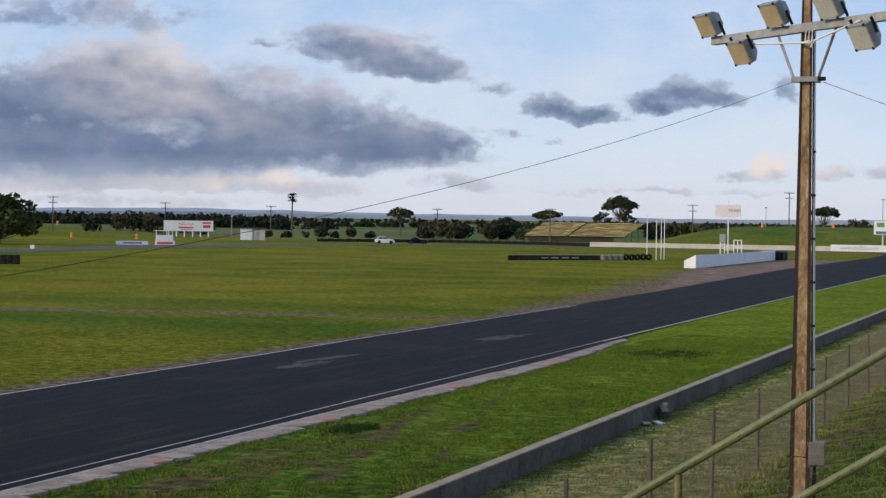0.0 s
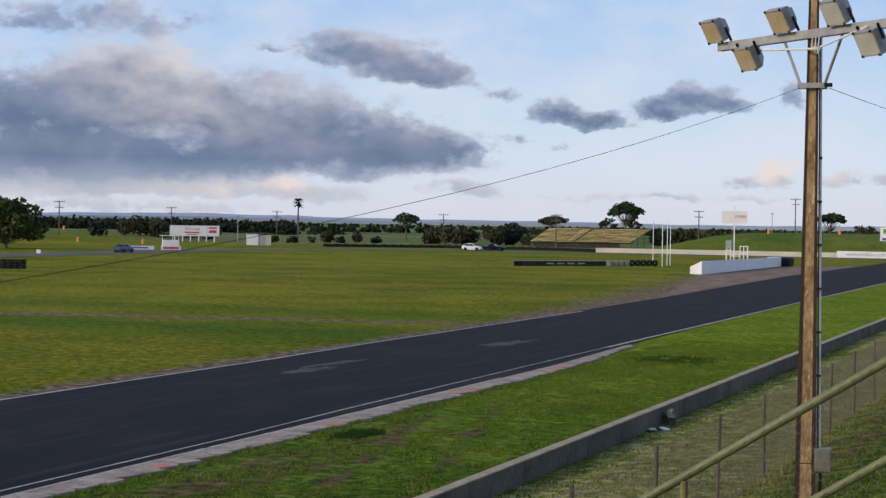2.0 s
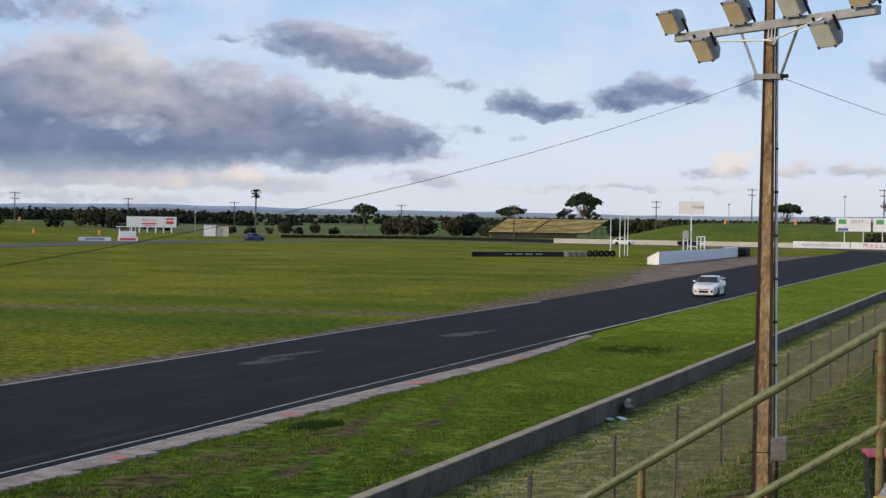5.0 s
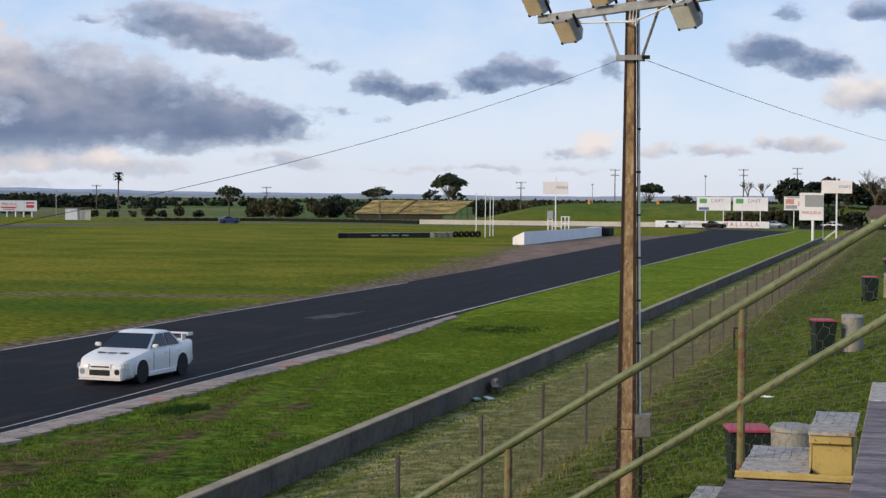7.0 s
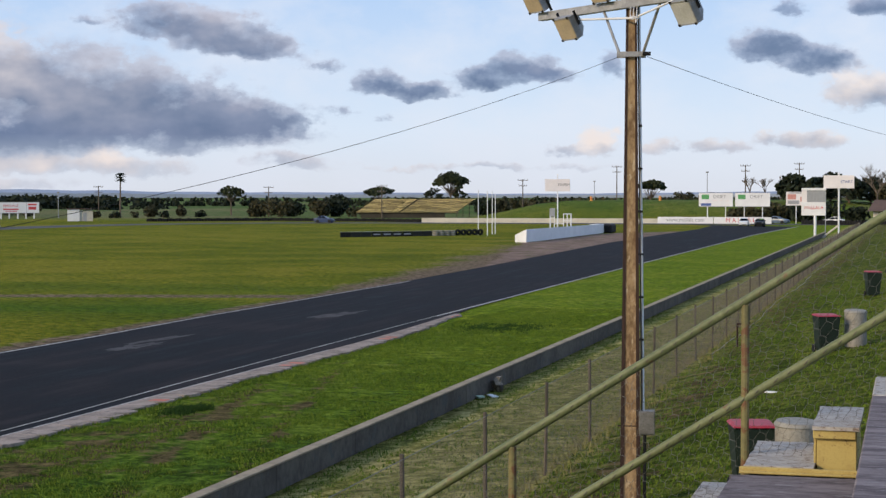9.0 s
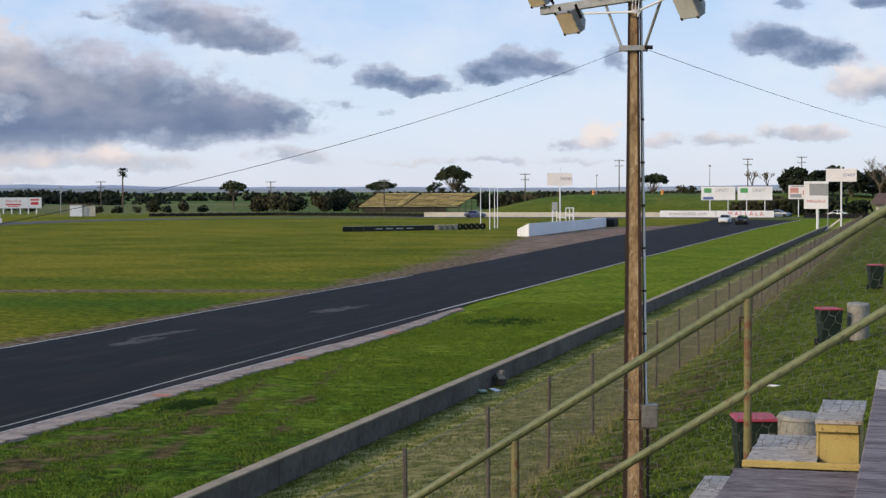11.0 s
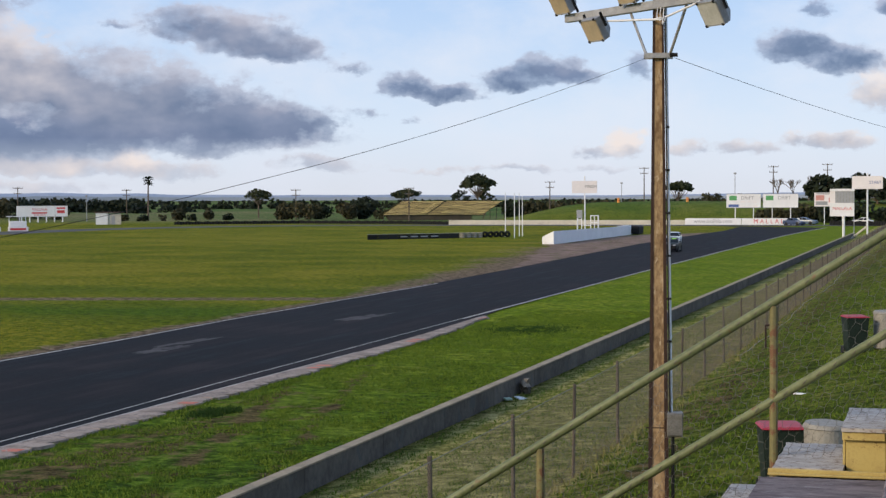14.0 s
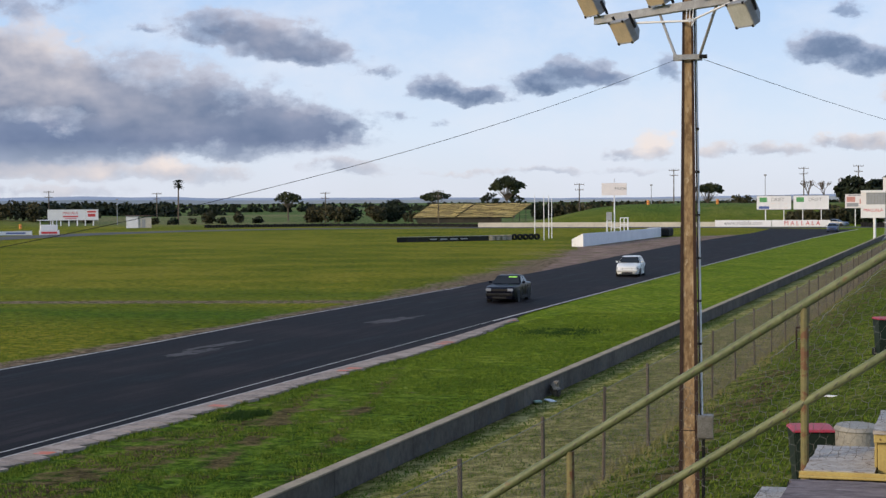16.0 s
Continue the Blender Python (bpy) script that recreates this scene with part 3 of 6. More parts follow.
# ---- the kerb of concrete slabs ----
kerb = thing("kerb", label="low kerb of worn concrete slabs with faded red ends beside the straight", category="kerb", kind="structure")
rng = random.Random(11)
y = 14.0
while y < 79:
    ln = 0.8
    wd = (0.86 if y < 66 else 0.86 - (y - 66) * 0.035) + rng.uniform(-0.13, 0.1)
    kx = -8.95 - 0.55 * step(64, 84, y)
    bm = bmesh.new()
    sk, cut = rng.uniform(0.02, 0.14), rng.uniform(0.02, 0.16)
    flat = [(kx, y), (kx, y + ln - 0.03), (kx + wd * 0.7, y + ln - 0.03 - sk * 0.4), (kx + wd, y + ln - 0.12 - sk), (kx + wd - cut * 0.5, y + 0.15 - sk * 0.5), (kx + wd * 0.75, y - sk * 0.3)]
    lo_, hi_ = [bm.verts.new((px, py, -0.1)) for px, py in flat], [bm.verts.new((px, py, 0.07)) for px, py in flat]
    bm.faces.new(hi_[::-1])
    for k in range(6):
        bm.faces.new((lo_[k], hi_[k], hi_[(k + 1) % 6], lo_[(k + 1) % 6]))
    bmesh.ops.recalc_face_normals(bm, faces=bm.faces)
    red = any(abs(y + ln / 2 - c) < 0.55 for c in (36.6, 45.5, 55.5, 66.0, 78))
    part("slab", bm, KERB, kerb)
    if red:
        part("red_paint", B(kx + 0.3, kx + wd * 0.88, y + 0.15, y + ln - 0.3, 0.071, 0.077), KERB_RED, kerb, "faded red paint")
    y += ln

# ---- the concrete barrier wall ----
wall = thing("wall_trackside", label="long low grey concrete barrier wall with a paler top edge", category="wall", kind="structure")
y = 10.0
i = 0
while y < 226:
    ln = 4.4
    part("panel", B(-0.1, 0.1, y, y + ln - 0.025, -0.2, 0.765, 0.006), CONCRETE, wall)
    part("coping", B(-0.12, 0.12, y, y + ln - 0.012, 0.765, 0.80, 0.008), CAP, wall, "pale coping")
    y += ln

# ---- chain-link fence on the spectators' side ----
FX = 4.7


def mesh_panel(y0, y1, z0, z1, cell, r):
    """Slanting wires of a chain-link panel, as thin three-sided bars."""
    verts, faces = [], []
    h = z1 - z0

    def bar(ya, za, yb, zb):
        d = Vector((0, yb - ya, zb - za)).normalized()
        s = Vector((0, -d.z, d.y)) * r
        o = len(verts)
        for yy, zz in ((ya, za), (yb, zb)):
            verts.extend([(0, yy + s.y, zz + s.z), (r, yy - s.y, zz - s.z), (-r, yy - s.y, zz - s.z)])
        faces.extend([(o, o + 1, o + 4, o + 3), (o + 1, o + 2, o + 5, o + 4), (o + 2, o, o + 3, o + 5)])
    k = y0 - h
    while k < y1:
        for sgn in (1, -1):
            ya, yb = (k, k + h) if sgn > 0 else (k + h, k)
            za, zb = z0, z1
            lo, hi = min(ya, yb), max(ya, yb)
            if hi <= y0 or lo >= y1:
                continue
            ta = 0.0
            tb = 1.0
            for lim, side in ((y0, -1), (y1, 1)):
                tt = (lim - ya) / (yb - ya)
                if 0 < tt < 1:
                    outside_start = (ya < lim) if side < 0 else (ya > lim)
                    if outside_start:
                        ta = max(ta, tt)
                    else:
                        tb = min(tb, tt)
            bar(ya + (yb - ya) * ta, za + (zb - za) * ta, ya + (yb - ya) * tb, za + (zb - za) * tb)
        k += cell
    return verts, faces


fence = thing("fence", (FX, 0, 0), label="rusty chain-link fence on thin weathered posts along the bank", category="fence", kind="structure")
zf = ground_z(FX, 50)
n_post = 0
y = 15.9
while y < 214:
    bm = R((0, y, zf - 0.3), (0.03 * math.sin(y), y + 0.02, 2.29 + 0.03 * math.sin(3 * y)), 0.032, 0.03, 6)
    part("post", bm, POSTW, fence)
    y2 = y + 4.27
    zf2 = ground_z(FX, y2)
    if y < 120:
        mesh_of("mesh", *mesh_panel(y, y2, zf + 0.02, 2.2, 0.085 if y < 62 else 0.16, 0.0018 if y < 62 else 0.0034), FENCEWIRE, fence, "sagging rusty wire mesh")
    else:
        mesh_of("mesh", *mesh_panel(y, y2, zf + 0.02, 2.2, 0.5, 0.008), FENCEWIRE, fence, "sagging rusty wire mesh")
    part("wire", R((0, y, 2.2), (0, y2, 2.2), 0.006, n=4), WIRE, fence)
    y, zf = y2, zf2
pipe_way = [(0.35 + 0.10 * math.sin(q * 0.21) + 0.05 * math.sin(q * 0.9), q, ground_z(FX + 0.35, q) + 0.03) for q in range(56, 152, 2)]
wire("pipe", pipe_way, 0.013, DRUM, fence)["label"] = "pale pipe along the fence's foot"


# ---- the lamp pole: concrete between two rusted steel channels ----
def lamp_pole():
    x0, y0 = 7.01, 27.9
    zb = ground_z(x0, y0)
    ob = thing("lamp_pole", (x0, y0, zb), 8.0, "tall brown concrete and rusted steel pole with a floodlight crossarm", "lamp pole")
    top = 8.75 - zb

    def side(s):
        bm = bmesh.new()
        for xa, xb, ya, yb in ((0.094, 0.154, -0.12, 0.12),):
            vs = []
            for z, k in ((-0.6, 1.0), (top, 0.44)):
                for yy in (ya, yb):
                    for xx in (xa, xb):
                        vs.append(bm.verts.new((s * xx * k, yy * k, z)))
            q = vs
            for f in ((0, 1, 3, 2), (4, 5, 7, 6), (0, 1, 5, 4), (2, 3, 7, 6), (0, 2, 6, 4), (1, 3, 7, 5)):
                bm.faces.new([q[i] for i in f])
        bmesh.ops.recalc_face_normals(bm, faces=bm.faces)
        return bm
    part("channel", side(-1), RUST, ob, "rusted steel channel")
    part("channel", side(1), RUST, ob, "rusted steel channel")
    bm = bmesh.new()
    vs = []
    for z, k in ((-0.6, 1.0), (top - 0.02, 0.44)):
        for xx, yy in ((-0.094, -0.108), (0.094, -0.108), (0.094, 0.108), (-0.094, 0.108)):
            vs.append(bm.verts.new((xx * k, yy * k, z)))
    for f in ((0, 1, 5, 4), (1, 2, 6, 5), (2, 3, 7, 6), (3, 0, 4, 7), (4, 5, 6, 7)):
        bm.faces.new([vs[i] for i in f])
    part("core", bm, CONC_POLE, ob, "brown weathered concrete")
    for z in (1.2,):
        part("tie_bolt", R((-0.19 + 0.012 * z, -0.10 + 0.008 * z, z), (0.19 - 0.012 * z, -0.10 + 0.008 * z, z), 0.010, n=6), RUST, ob)
    # conduit, meter box, bracket
    part("conduit", R((0.160, -0.09, 1.42), (0.088, -0.08, top - 0.5), 0.010, n=8), BLACK, ob, "thin black conduit pipe")
    part("conduit", R((0.184, -0.05, 1.42), (0.108, -0.05, top - 0.5), 0.015, n=8), WHITE, ob, "white conduit pipe")
    part("conduit", R((0.20, -0.06, -0.3), (0.20, -0.06, 1.12), 0.024, n=8), BLACK, ob, "black conduit pipe")
    for z in (2.4, 3.0, 3.6, 4.2, 4.8, 5.4):
        part("clip", B(0.10, 0.212 - 0.011 * z, -0.09, -0.0, z, z + 0.03), BLACK, ob)
    mb = part("meter_box", B(0.12, 0.34, -0.19, 0.05, 1.09, 1.42, 0.01), WIRE, ob, "grey metal meter box")
    part("lid", B(0.125, 0.335, -0.205, -0.191, 1.11, 1.40, 0.004), WIRE, mb)
    zk = 7.47 - zb
    bm = B(-0.2, 0.2, -0.135, -0.105, zk - 0.035, zk + 0.035)
    box(bm, -0.2, 0.2, 0.105, 0.135, zk - 0.035, zk + 0.035)
    part("bracket", bm, GALV, ob, "grey clamp bracket")
    part("insulator", R((0.16, -0.16, zk), (0.27, -0.16, zk), 0.028, n=8), BLACK, ob)
    # crossarm, turned half towards the track
    arm = part("crossarm", B(-2.15, 2.15, -0.05, 0.05, -0.06, 0.06, 0.006), GALV, ob, "grey steel crossarm")
    arm.matrix_basis = pose(0, -0.16, 8.17 - zb, 0, 0, -50)
    for s in (-1, 1):
        a = Vector((s * 0.16, -0.12, zk))
        b = arm.matrix_basis @ Vector((s * 0.62, 0, -0.05))
        part("brace", R(a, b, 0.02, n=6), GALV, ob, "thin steel brace")
    part("conduit", R((-1.6, -0.08, -0.1), (0.15, -0.07, -0.22), 0.016, n=6), WHITE, arm, "white conduit pipe")
    part("conduit", R((0.15, -0.07, -0.22), (1.2, -0.08, -0.02), 0.016, n=6), WHITE, arm, "white conduit pipe")
    for k in range(3):
        pts = [(0.1 + 0.07 * k, -0.09, -0.06), (0.12 + 0.06 * k, -0.12, -0.2 - 0.05 * k), (0.2 + 0.05 * k, -0.1, -0.2)]
        bm = bmesh.new()
        for p, q in zip(pts, pts[1:]):
            rod(bm, p, q, 0.007, n=4)
        part("lead", bm, WHITE, arm)
    for xx, up, mat_ in ((-2.08, 1, LENS), (-0.52, 1, LENS), (0.64, 1, LENS_PALE), (1.98, 1, LENS), (-1.25, -1, LENS), (1.35, -1, LENS_PALE)):
        fl = part("floodlight", bmesh.new(), LAMP_BODY, arm, "square floodlight with a yellowed glass front")
        bm = bmesh.new()
        vs = []
        for yy, h in ((-0.12, 0.24), (0.0, 0.235), (0.17, 0.12)):
            for sx, sz in ((-1, -1), (1, -1), (1, 1), (-1, 1)):
                vs.append(bm.verts.new((sx * h, yy, sz * h * 0.86)))
        for lvl in (0, 1):
            for k in range(4):
                bm.faces.new((vs[4 * lvl + k], vs[4 * lvl + (k + 1) % 4], vs[4 * lvl + 4 + (k + 1) % 4], vs[4 * lvl + 4 + k]))
        bm.faces.new(vs[:4])
        bm.faces.new(vs[8:])
        bmesh.ops.recalc_face_normals(bm, faces=bm.faces)
        bm.to_mesh(fl.data)
        bm.free()
        fl.matrix_basis = pose(xx, -0.12, up * 0.235 + 0.02, 30, 0, -2) @ Matrix.Scale(0.84, 4)
        part("glass", B(-0.22, 0.22, -0.128, -0.118, -0.185, 0.185), mat_, fl)
        for z0, z1 in ((0.185, 0.207), (-0.207, -0.185)):
            part("rim", B(-0.24, 0.24, -0.135, -0.119, z0, z1), GALV, fl)
        for x0, x1 in ((0.235, 0.26), (-0.26, -0.235)):
            part("yoke", B(x0, x1, 0.0, 0.04, min(0, -up * 0.26), max(0, -up * 0.26)), BLACK, fl, "black mounting yoke")
        for cx in (-0.2, 0.2):
            for cz in (-0.2, 0.2):
                part("clip", B(cx - 0.022, cx + 0.022, -0.142, -0.12, cz - 0.02, cz + 0.02), BLACK, fl)
    return ob


lamp_pole()


def hang(a, b, sag, n=24):
    a, b = Vector(a), Vector(b)
    return [a.lerp(b, k / n) - Vector((0, 0, sag * 4 * (k / n) * (1 - k / n))) for k in range(n + 1)]


tagged(wire("overhead_cable", hang((6.85, 27.75, 7.43), (2.35, 15.0, 4.9), 0.25), 0.0030, BLACK), "thin black cable sagging from the lamp pole", "cable")
tagged(wire("overhead_cable", hang((7.25, 27.8, 7.43), (15.5, 82, 7.3), 0.45), 0.0045, WIRE), "thin grey cable sagging from the lamp pole", "cable")


# ---- the end of the spectators' stand: sloping rail, netting and boards ----
RY = 12.65


def rail_z(x, low=False):
    return (4.98 - (0.485 if low else 0)) + (x - 10.03) * 0.635


def stand_rail():
    ob = thing("rail", (0, RY, 0), label="sloping green-painted pipe railing with wire netting and rust-marked posts", category="railing")
    part("top_rail", R((6.9, 0, rail_z(6.9)), (12.6, 0, rail_z(12.6)), 0.0225, n=14), RAILP, ob, "mossy green pipe", smooth=True)
    part("mid_rail", R((6.9, 0.0, rail_z(6.9, True)), (12.6, 0.0, rail_z(12.6, True)), 0.0215, n=14), RAILP, ob, "mossy green pipe", smooth=True)
    for x in (7.66, 8.85, 10.03, 11.22, 12.4):
        part("post", R((x, 0, rail_z(x) - 1.6), (x, 0, rail_z(x) - 0.02), 0.0205, n=10), RAILPOST, ob, "rusty yellow-green post", smooth=True)
    # wire ties round the pipes
    rng = random.Random(2)
    for low in (False, True):
        x = 7.2
        while x < 11.6:
            z = rail_z(x, low)
            bm = bmesh.new()
            for k in range(8):
                a0, a1 = k / 8 * math.tau, (k + 1) / 8 * math.tau
                sl = 0.02
                rod(bm, (x + sl * math.sin(a0), 0.0245 * math.cos(a0), z + 0.0245 * math.sin(a0)), (x + sl * math.sin(a1), 0.0245 * math.cos(a1), z + 0.0245 * math.sin(a1)), 0.0021, n=4)
            part("tie", bm, POSTW, ob)
            x += rng.uniform(0.062, 0.095)
    # hexagonal netting
    verts, faces = [], []

    def bar(a, b, r=0.0008):
        d = (b - a).normalized()
        s = d.cross(Vector((0, 1, 0))) * r
        o = len(verts)
        for p in (a, b):
            verts.extend([tuple(p + s), tuple(p - s + Vector((0, r, 0))), tuple(p - s - Vector((0, r, 0)))])
        faces.extend([(o, o + 1, o + 4, o + 3), (o + 1, o + 2, o + 5, o + 4), (o + 2, o, o + 3, o + 5)])
    cw, ch = 0.058, 0.05
    for i in range(-2, 80):
        for j in range(32):
            x = 7.0 + i * cw + (0.5 * cw if j % 2 else 0)
            top = rail_z(x)
            z = top - 0.02 - j * ch

            def P(dx, dz):
                xx = x + dx
                return Vector((xx + 0.006 * noise.noise((xx * 9, (z + dz) * 9, 1)), 0.012 * noise.noise((xx * 3, z * 3, 5)), z + dz + dx * 0.6 + 0.006 * noise.noise((xx * 9, z * 9, 8))))
            bar(P(0, 0), P(0, -0.5 * ch), 0.0011)
            bar(P(0, -0.5 * ch), P(-0.5 * cw, -ch))
            bar(P(0, -0.5 * ch), P(0.5 * cw, -ch))
    mesh_of("netting", verts, faces, WIRE, ob, "hexagonal wire netting")
    return ob


stand_rail()

# timber tiers whose ends show below the rail
def ragged_board(x0, x1, y0, y1, z0, z1, seed, chip=0.02):
    """A board whose far end and open side have splintered."""
    bm = bmesh.new()
    far_end = [(x0 + (x1 - x0) * k / 24, y1 - chip * (1.2 + noise.noise((k * 0.45, seed, 0)) + 0.9 * noise.noise((k * 1.4, seed, 3)))) for k in range(25)]
    n = max(8, int((y1 - y0) / 0.06))
    side = [(x0 + chip * 0.7 * (1 + noise.noise((k * 0.4, seed, 7))), y0 + (y1 - 2.5 * chip - y0) * k / n) for k in range(n)]
    ring = [(x1, y0)] + side + far_end
    lo_, hi_ = [bm.verts.new((x, y, z0)) for x, y in ring], [bm.verts.new((x, y, z1)) for x, y in ring]
    bm.faces.new(hi_)
    bm.faces.new(lo_[::-1])
    for k in range(len(ring)):
        q = (k + 1) % len(ring)
        bm.faces.new((lo_[k], lo_[q], hi_[q], hi_[k]))
    bmesh.ops.recalc_face_normals(bm, faces=bm.faces)
    return bm


deck = thing("bench", (0, 0, 0), label="weathered grey plywood bench top with lifted worn edges", category="bench")
part("board", ragged_board(10.0, 10.63, 6.4, 12.24, 4.152, 4.187, 1), TIMBER, deck)
part("support", B(10.1, 10.5, 6.6, 12.0, 2.2, 4.15), STAND_DARK, deck)
deck = thing("bench", (0, 0, 0), label="high weathered timber bench with a white painted end", category="bench")
part("board", B(10.655, 11.15, 5.6, 11.9, 4.58, 4.615, 0.006), TIMBER, deck)
part("board", B(10.655, 11.15, 11.92, 12.7, 4.58, 4.617, 0.006), PEEL, deck, "white painted board end")
part("support", B(10.7, 11.1, 6.0, 12.5, 2.4, 4.578), STAND_DARK, deck)
step_ = thing("step_board", (0, 0, 0), label="peeling white board with a yellow front edge on the stand", category="step")
part("board", ragged_board(10.05, 10.384, 12.285, 13.13, 4.197, 4.222, 4, 0.012), PEEL, step_)
part("edge", B(10.04, 10.62, 12.262, 12.282, 4.197, 4.218, 0.003), YELLOW, step_, "yellow painted edge")
part("edge", B(10.04, 10.62, 12.245, 12.262, 4.188, 4.200, 0.003), YELLOW, step_, "yellow painted edge")
part("support", B(10.1, 10.6, 12.3, 12.95, 2.2, 4.188), STAND_DARK, step_)
boxy = thing("box", (0, 0, 0), label="yellow painted wooden box with a grey lid on the stand", category="box")
part("body", B(10.39, 10.575, 12.42, 13.1, 4.19, 4.385, 0.003), YELLOW, boxy)
part("lid", ragged_board(10.365, 10.588, 12.38, 13.19, 4.387, 4.405, 9, 0.008), PEEL, boxy, "grey weathered lid")
part("trim", B(10.374, 10.572, 12.392, 12.412, 4.345, 4.386, 0.003), YELLOW, boxy, "chipped yellow trim")
part("trim", B(10.376, 10.388, 12.42, 12.80, 4.224, 4.385, 0.002), YELLOW, boxy, "chipped yellow trim")
low = thing("bench", (0, 0, 0), label="low white painted bench end on the stand", category="bench")
part("board", B(9.765, 9.985, 10.5, 13.12, 3.965, 3.995, 0.005), PEEL, low)
part("support", B(9.8, 9.96, 10.6, 13.0, 1.8, 3.963), STAND_DARK, low)


# ---- bins and drums on the bank ----
def wheelie_bin(at, turn):
    ob = thing("wheelie_bin", (*at, ground_z(*at)), turn, "dark green wheeled rubbish bin with a red lid", "bin", "bins on the bank")
    bm = bmesh.new()
    vs = []
    for z, w, d0, d1 in ((0.05, 0.22, -0.24, 0.24), (0.85, 0.28, -0.33, 0.30), (0.95, 0.29, -0.345, 0.31)):
        for x, y in ((-w, d0), (w, d0), (w, d1), (-w, d1)):
            vs.append(bm.verts.new((x, y, z)))
    for l in range(2):
        for k in range(4):
            bm.faces.new((vs[4 * l + k], vs[4 * l + (k + 1) % 4], vs[4 * l + 4 + (k + 1) % 4], vs[4 * l + 4 + k]))
    bm.faces.new(vs[:4][::-1])
    bm.faces.new(vs[8:])
    bmesh.ops.bevel(bm, geom=list(bm.edges), offset=0.02, segments=2, affect="EDGES")
    part("body", bm, BIN_GREEN, ob)
    bm = bmesh.new()
    vs = []
    for x, y, z in ((-0.31, -0.37, 0.955), (0.31, -0.37, 0.955), (0.31, 0.34, 0.955), (-0.31, 0.34, 0.955), (-0.27, -0.31, 0.985), (0.27, -0.31, 0.985), (0.27, 0.31, 1.0), (-0.27, 0.31, 1.0)):
        vs.append(bm.verts.new((x, y, z)))
    for f in ((3, 2, 1, 0), (4, 5, 6, 7), (0, 1, 5, 4), (1, 2, 6, 5), (2, 3, 7, 6), (3, 0, 4, 7)):
        bm.faces.new([vs[i] for i in f])
    bmesh.ops.bevel(bm, geom=list(bm.edges), offset=0.012, segments=2, affect="EDGES")
    part("lid", bm, BIN_RED, ob, "red hinged lid")
    part("handle", R((-0.24, 0.37, 0.93), (0.24, 0.37, 0.93), 0.016), BLACK, ob)
    for s in (-1, 1):
        part("wheel", R((s * 0.24, 0.22, 0.1), (s * 0.29, 0.22, 0.1), 0.1, n=16), BLACK, ob)
        part("handle_arm", B(s * 0.24 - 0.02, s * 0.24 + 0.02, 0.3, 0.38, 0.88, 0.95, 0.005), BLACK, ob)
    return ob


def drum(at, h=0.86, r=0.285):
    ob = thing("drum", (*at, ground_z(*at)), 0, "pale weathered steel drum used as a bin", "drum", "drums on the bank")
    bm = bmesh.new()
    prof = [(r * 0.98, 0), (r, 0.02), (r, h * 0.32), (r * 1.035, h * 0.335), (r, h * 0.35), (r, h * 0.65), (r * 1.035, h * 0.665), (r, h * 0.68), (r, h - 0.02), (r * 1.04, h - 0.01), (r * 1.04, h), (r * 0.95, h), (r * 0.94, h - 0.12)]
    n = 28
    rings = [[bm.verts.new((q * math.cos(k / n * math.tau), q * math.sin(k / n * math.tau), z)) for k in range(n)] for q, z in prof]
    for a, b in zip(rings, rings[1:]):
        for k in range(n):
            bm.faces.new((a[k], a[(k + 1) % n], b[(k + 1) % n], b[k]))
    bm.faces.new(rings[-1])
    part("shell", bm, DRUM, ob, smooth=False)
    bm = bmesh.new()
    bmesh.ops.create_cone(bm, cap_ends=True, segments=28, radius1=r * 1.06, radius2=r * 0.95, depth=0.05, matrix=pose(0, 0.0, h + 0.03, 3, 2, 0))
    part("lid", bm, DRUM, ob, "pale lid")
    return ob


wheelie_bin((8.72, 27.7), 14)
drum((9.36, 27.15), 0.92)
wheelie_bin((8.68, 49.4), 18)
drum((9.42, 49.7), 0.9)
wheelie_bin((9.35, 73.0), 14)
drum((10.15, 73.0), 0.9)
wheelie_bin((9.9, 90.5), 10)
# stake by the fence, rag by the wall
ob = thing("stake", (5.6, 57.5, ground_z(5.6, 57.5)), label="short bent steel tap stake in the grass by the fence", category="stake")
part("rod", R((0, 0, -0.1), (0, 0, 0.75), 0.03), RUST, ob)
part("spout", R((0, 0, 0.72), (0.4, 0, 0.76), 0.03), RUST, ob)
ob = thing("debris", (0.32, 47.7, 0.32), 20, "crumpled dark and tan torn bodywork leaning on the concrete wall", "debris")
bm = bmesh.new()
bmesh.ops.create_icosphere(bm, subdivisions=2, radius=0.24)
for v in bm.verts:
    v.co *= 1 + 0.9 * noise.noise(v.co * 6)
    v.co.z *= 0.85
    v.co.x *= 0.6
bmesh.ops.translate(bm, vec=(0, 0, 0.2), verts=bm.verts)
part("panel", bm, surface("torn_plastic", (0.30, 0.24, 0.17), (0.025, 0.022, 0.02), 5, 0.6), ob)
ob = thing("litter", (0.45, 46.5, 0.33), 30, "white scrap of plastic lying on the grass", "litter")
part("scrap", B(-0.08, 0.1, -0.25, 0.3, 0.0, 0.03, 0.005), WHITE, ob)
part("scrap", B(-0.5, -0.3, -0.35, -0.1, 0.0, 0.06, 0.02), surface("pale_green_scrap", (0.4, 0.5, 0.4), (0.3, 0.4, 0.3), 4), ob)
ob = thing("litter", (7.92, 41.3, ground_z(7.92, 41.3)), 70, "white scrap of paper lying on the grass bank", "litter")
part("scrap", B(-0.06, 0.06, -0.16, 0.16, 0.0, 0.03, 0.005), WHITE, ob)


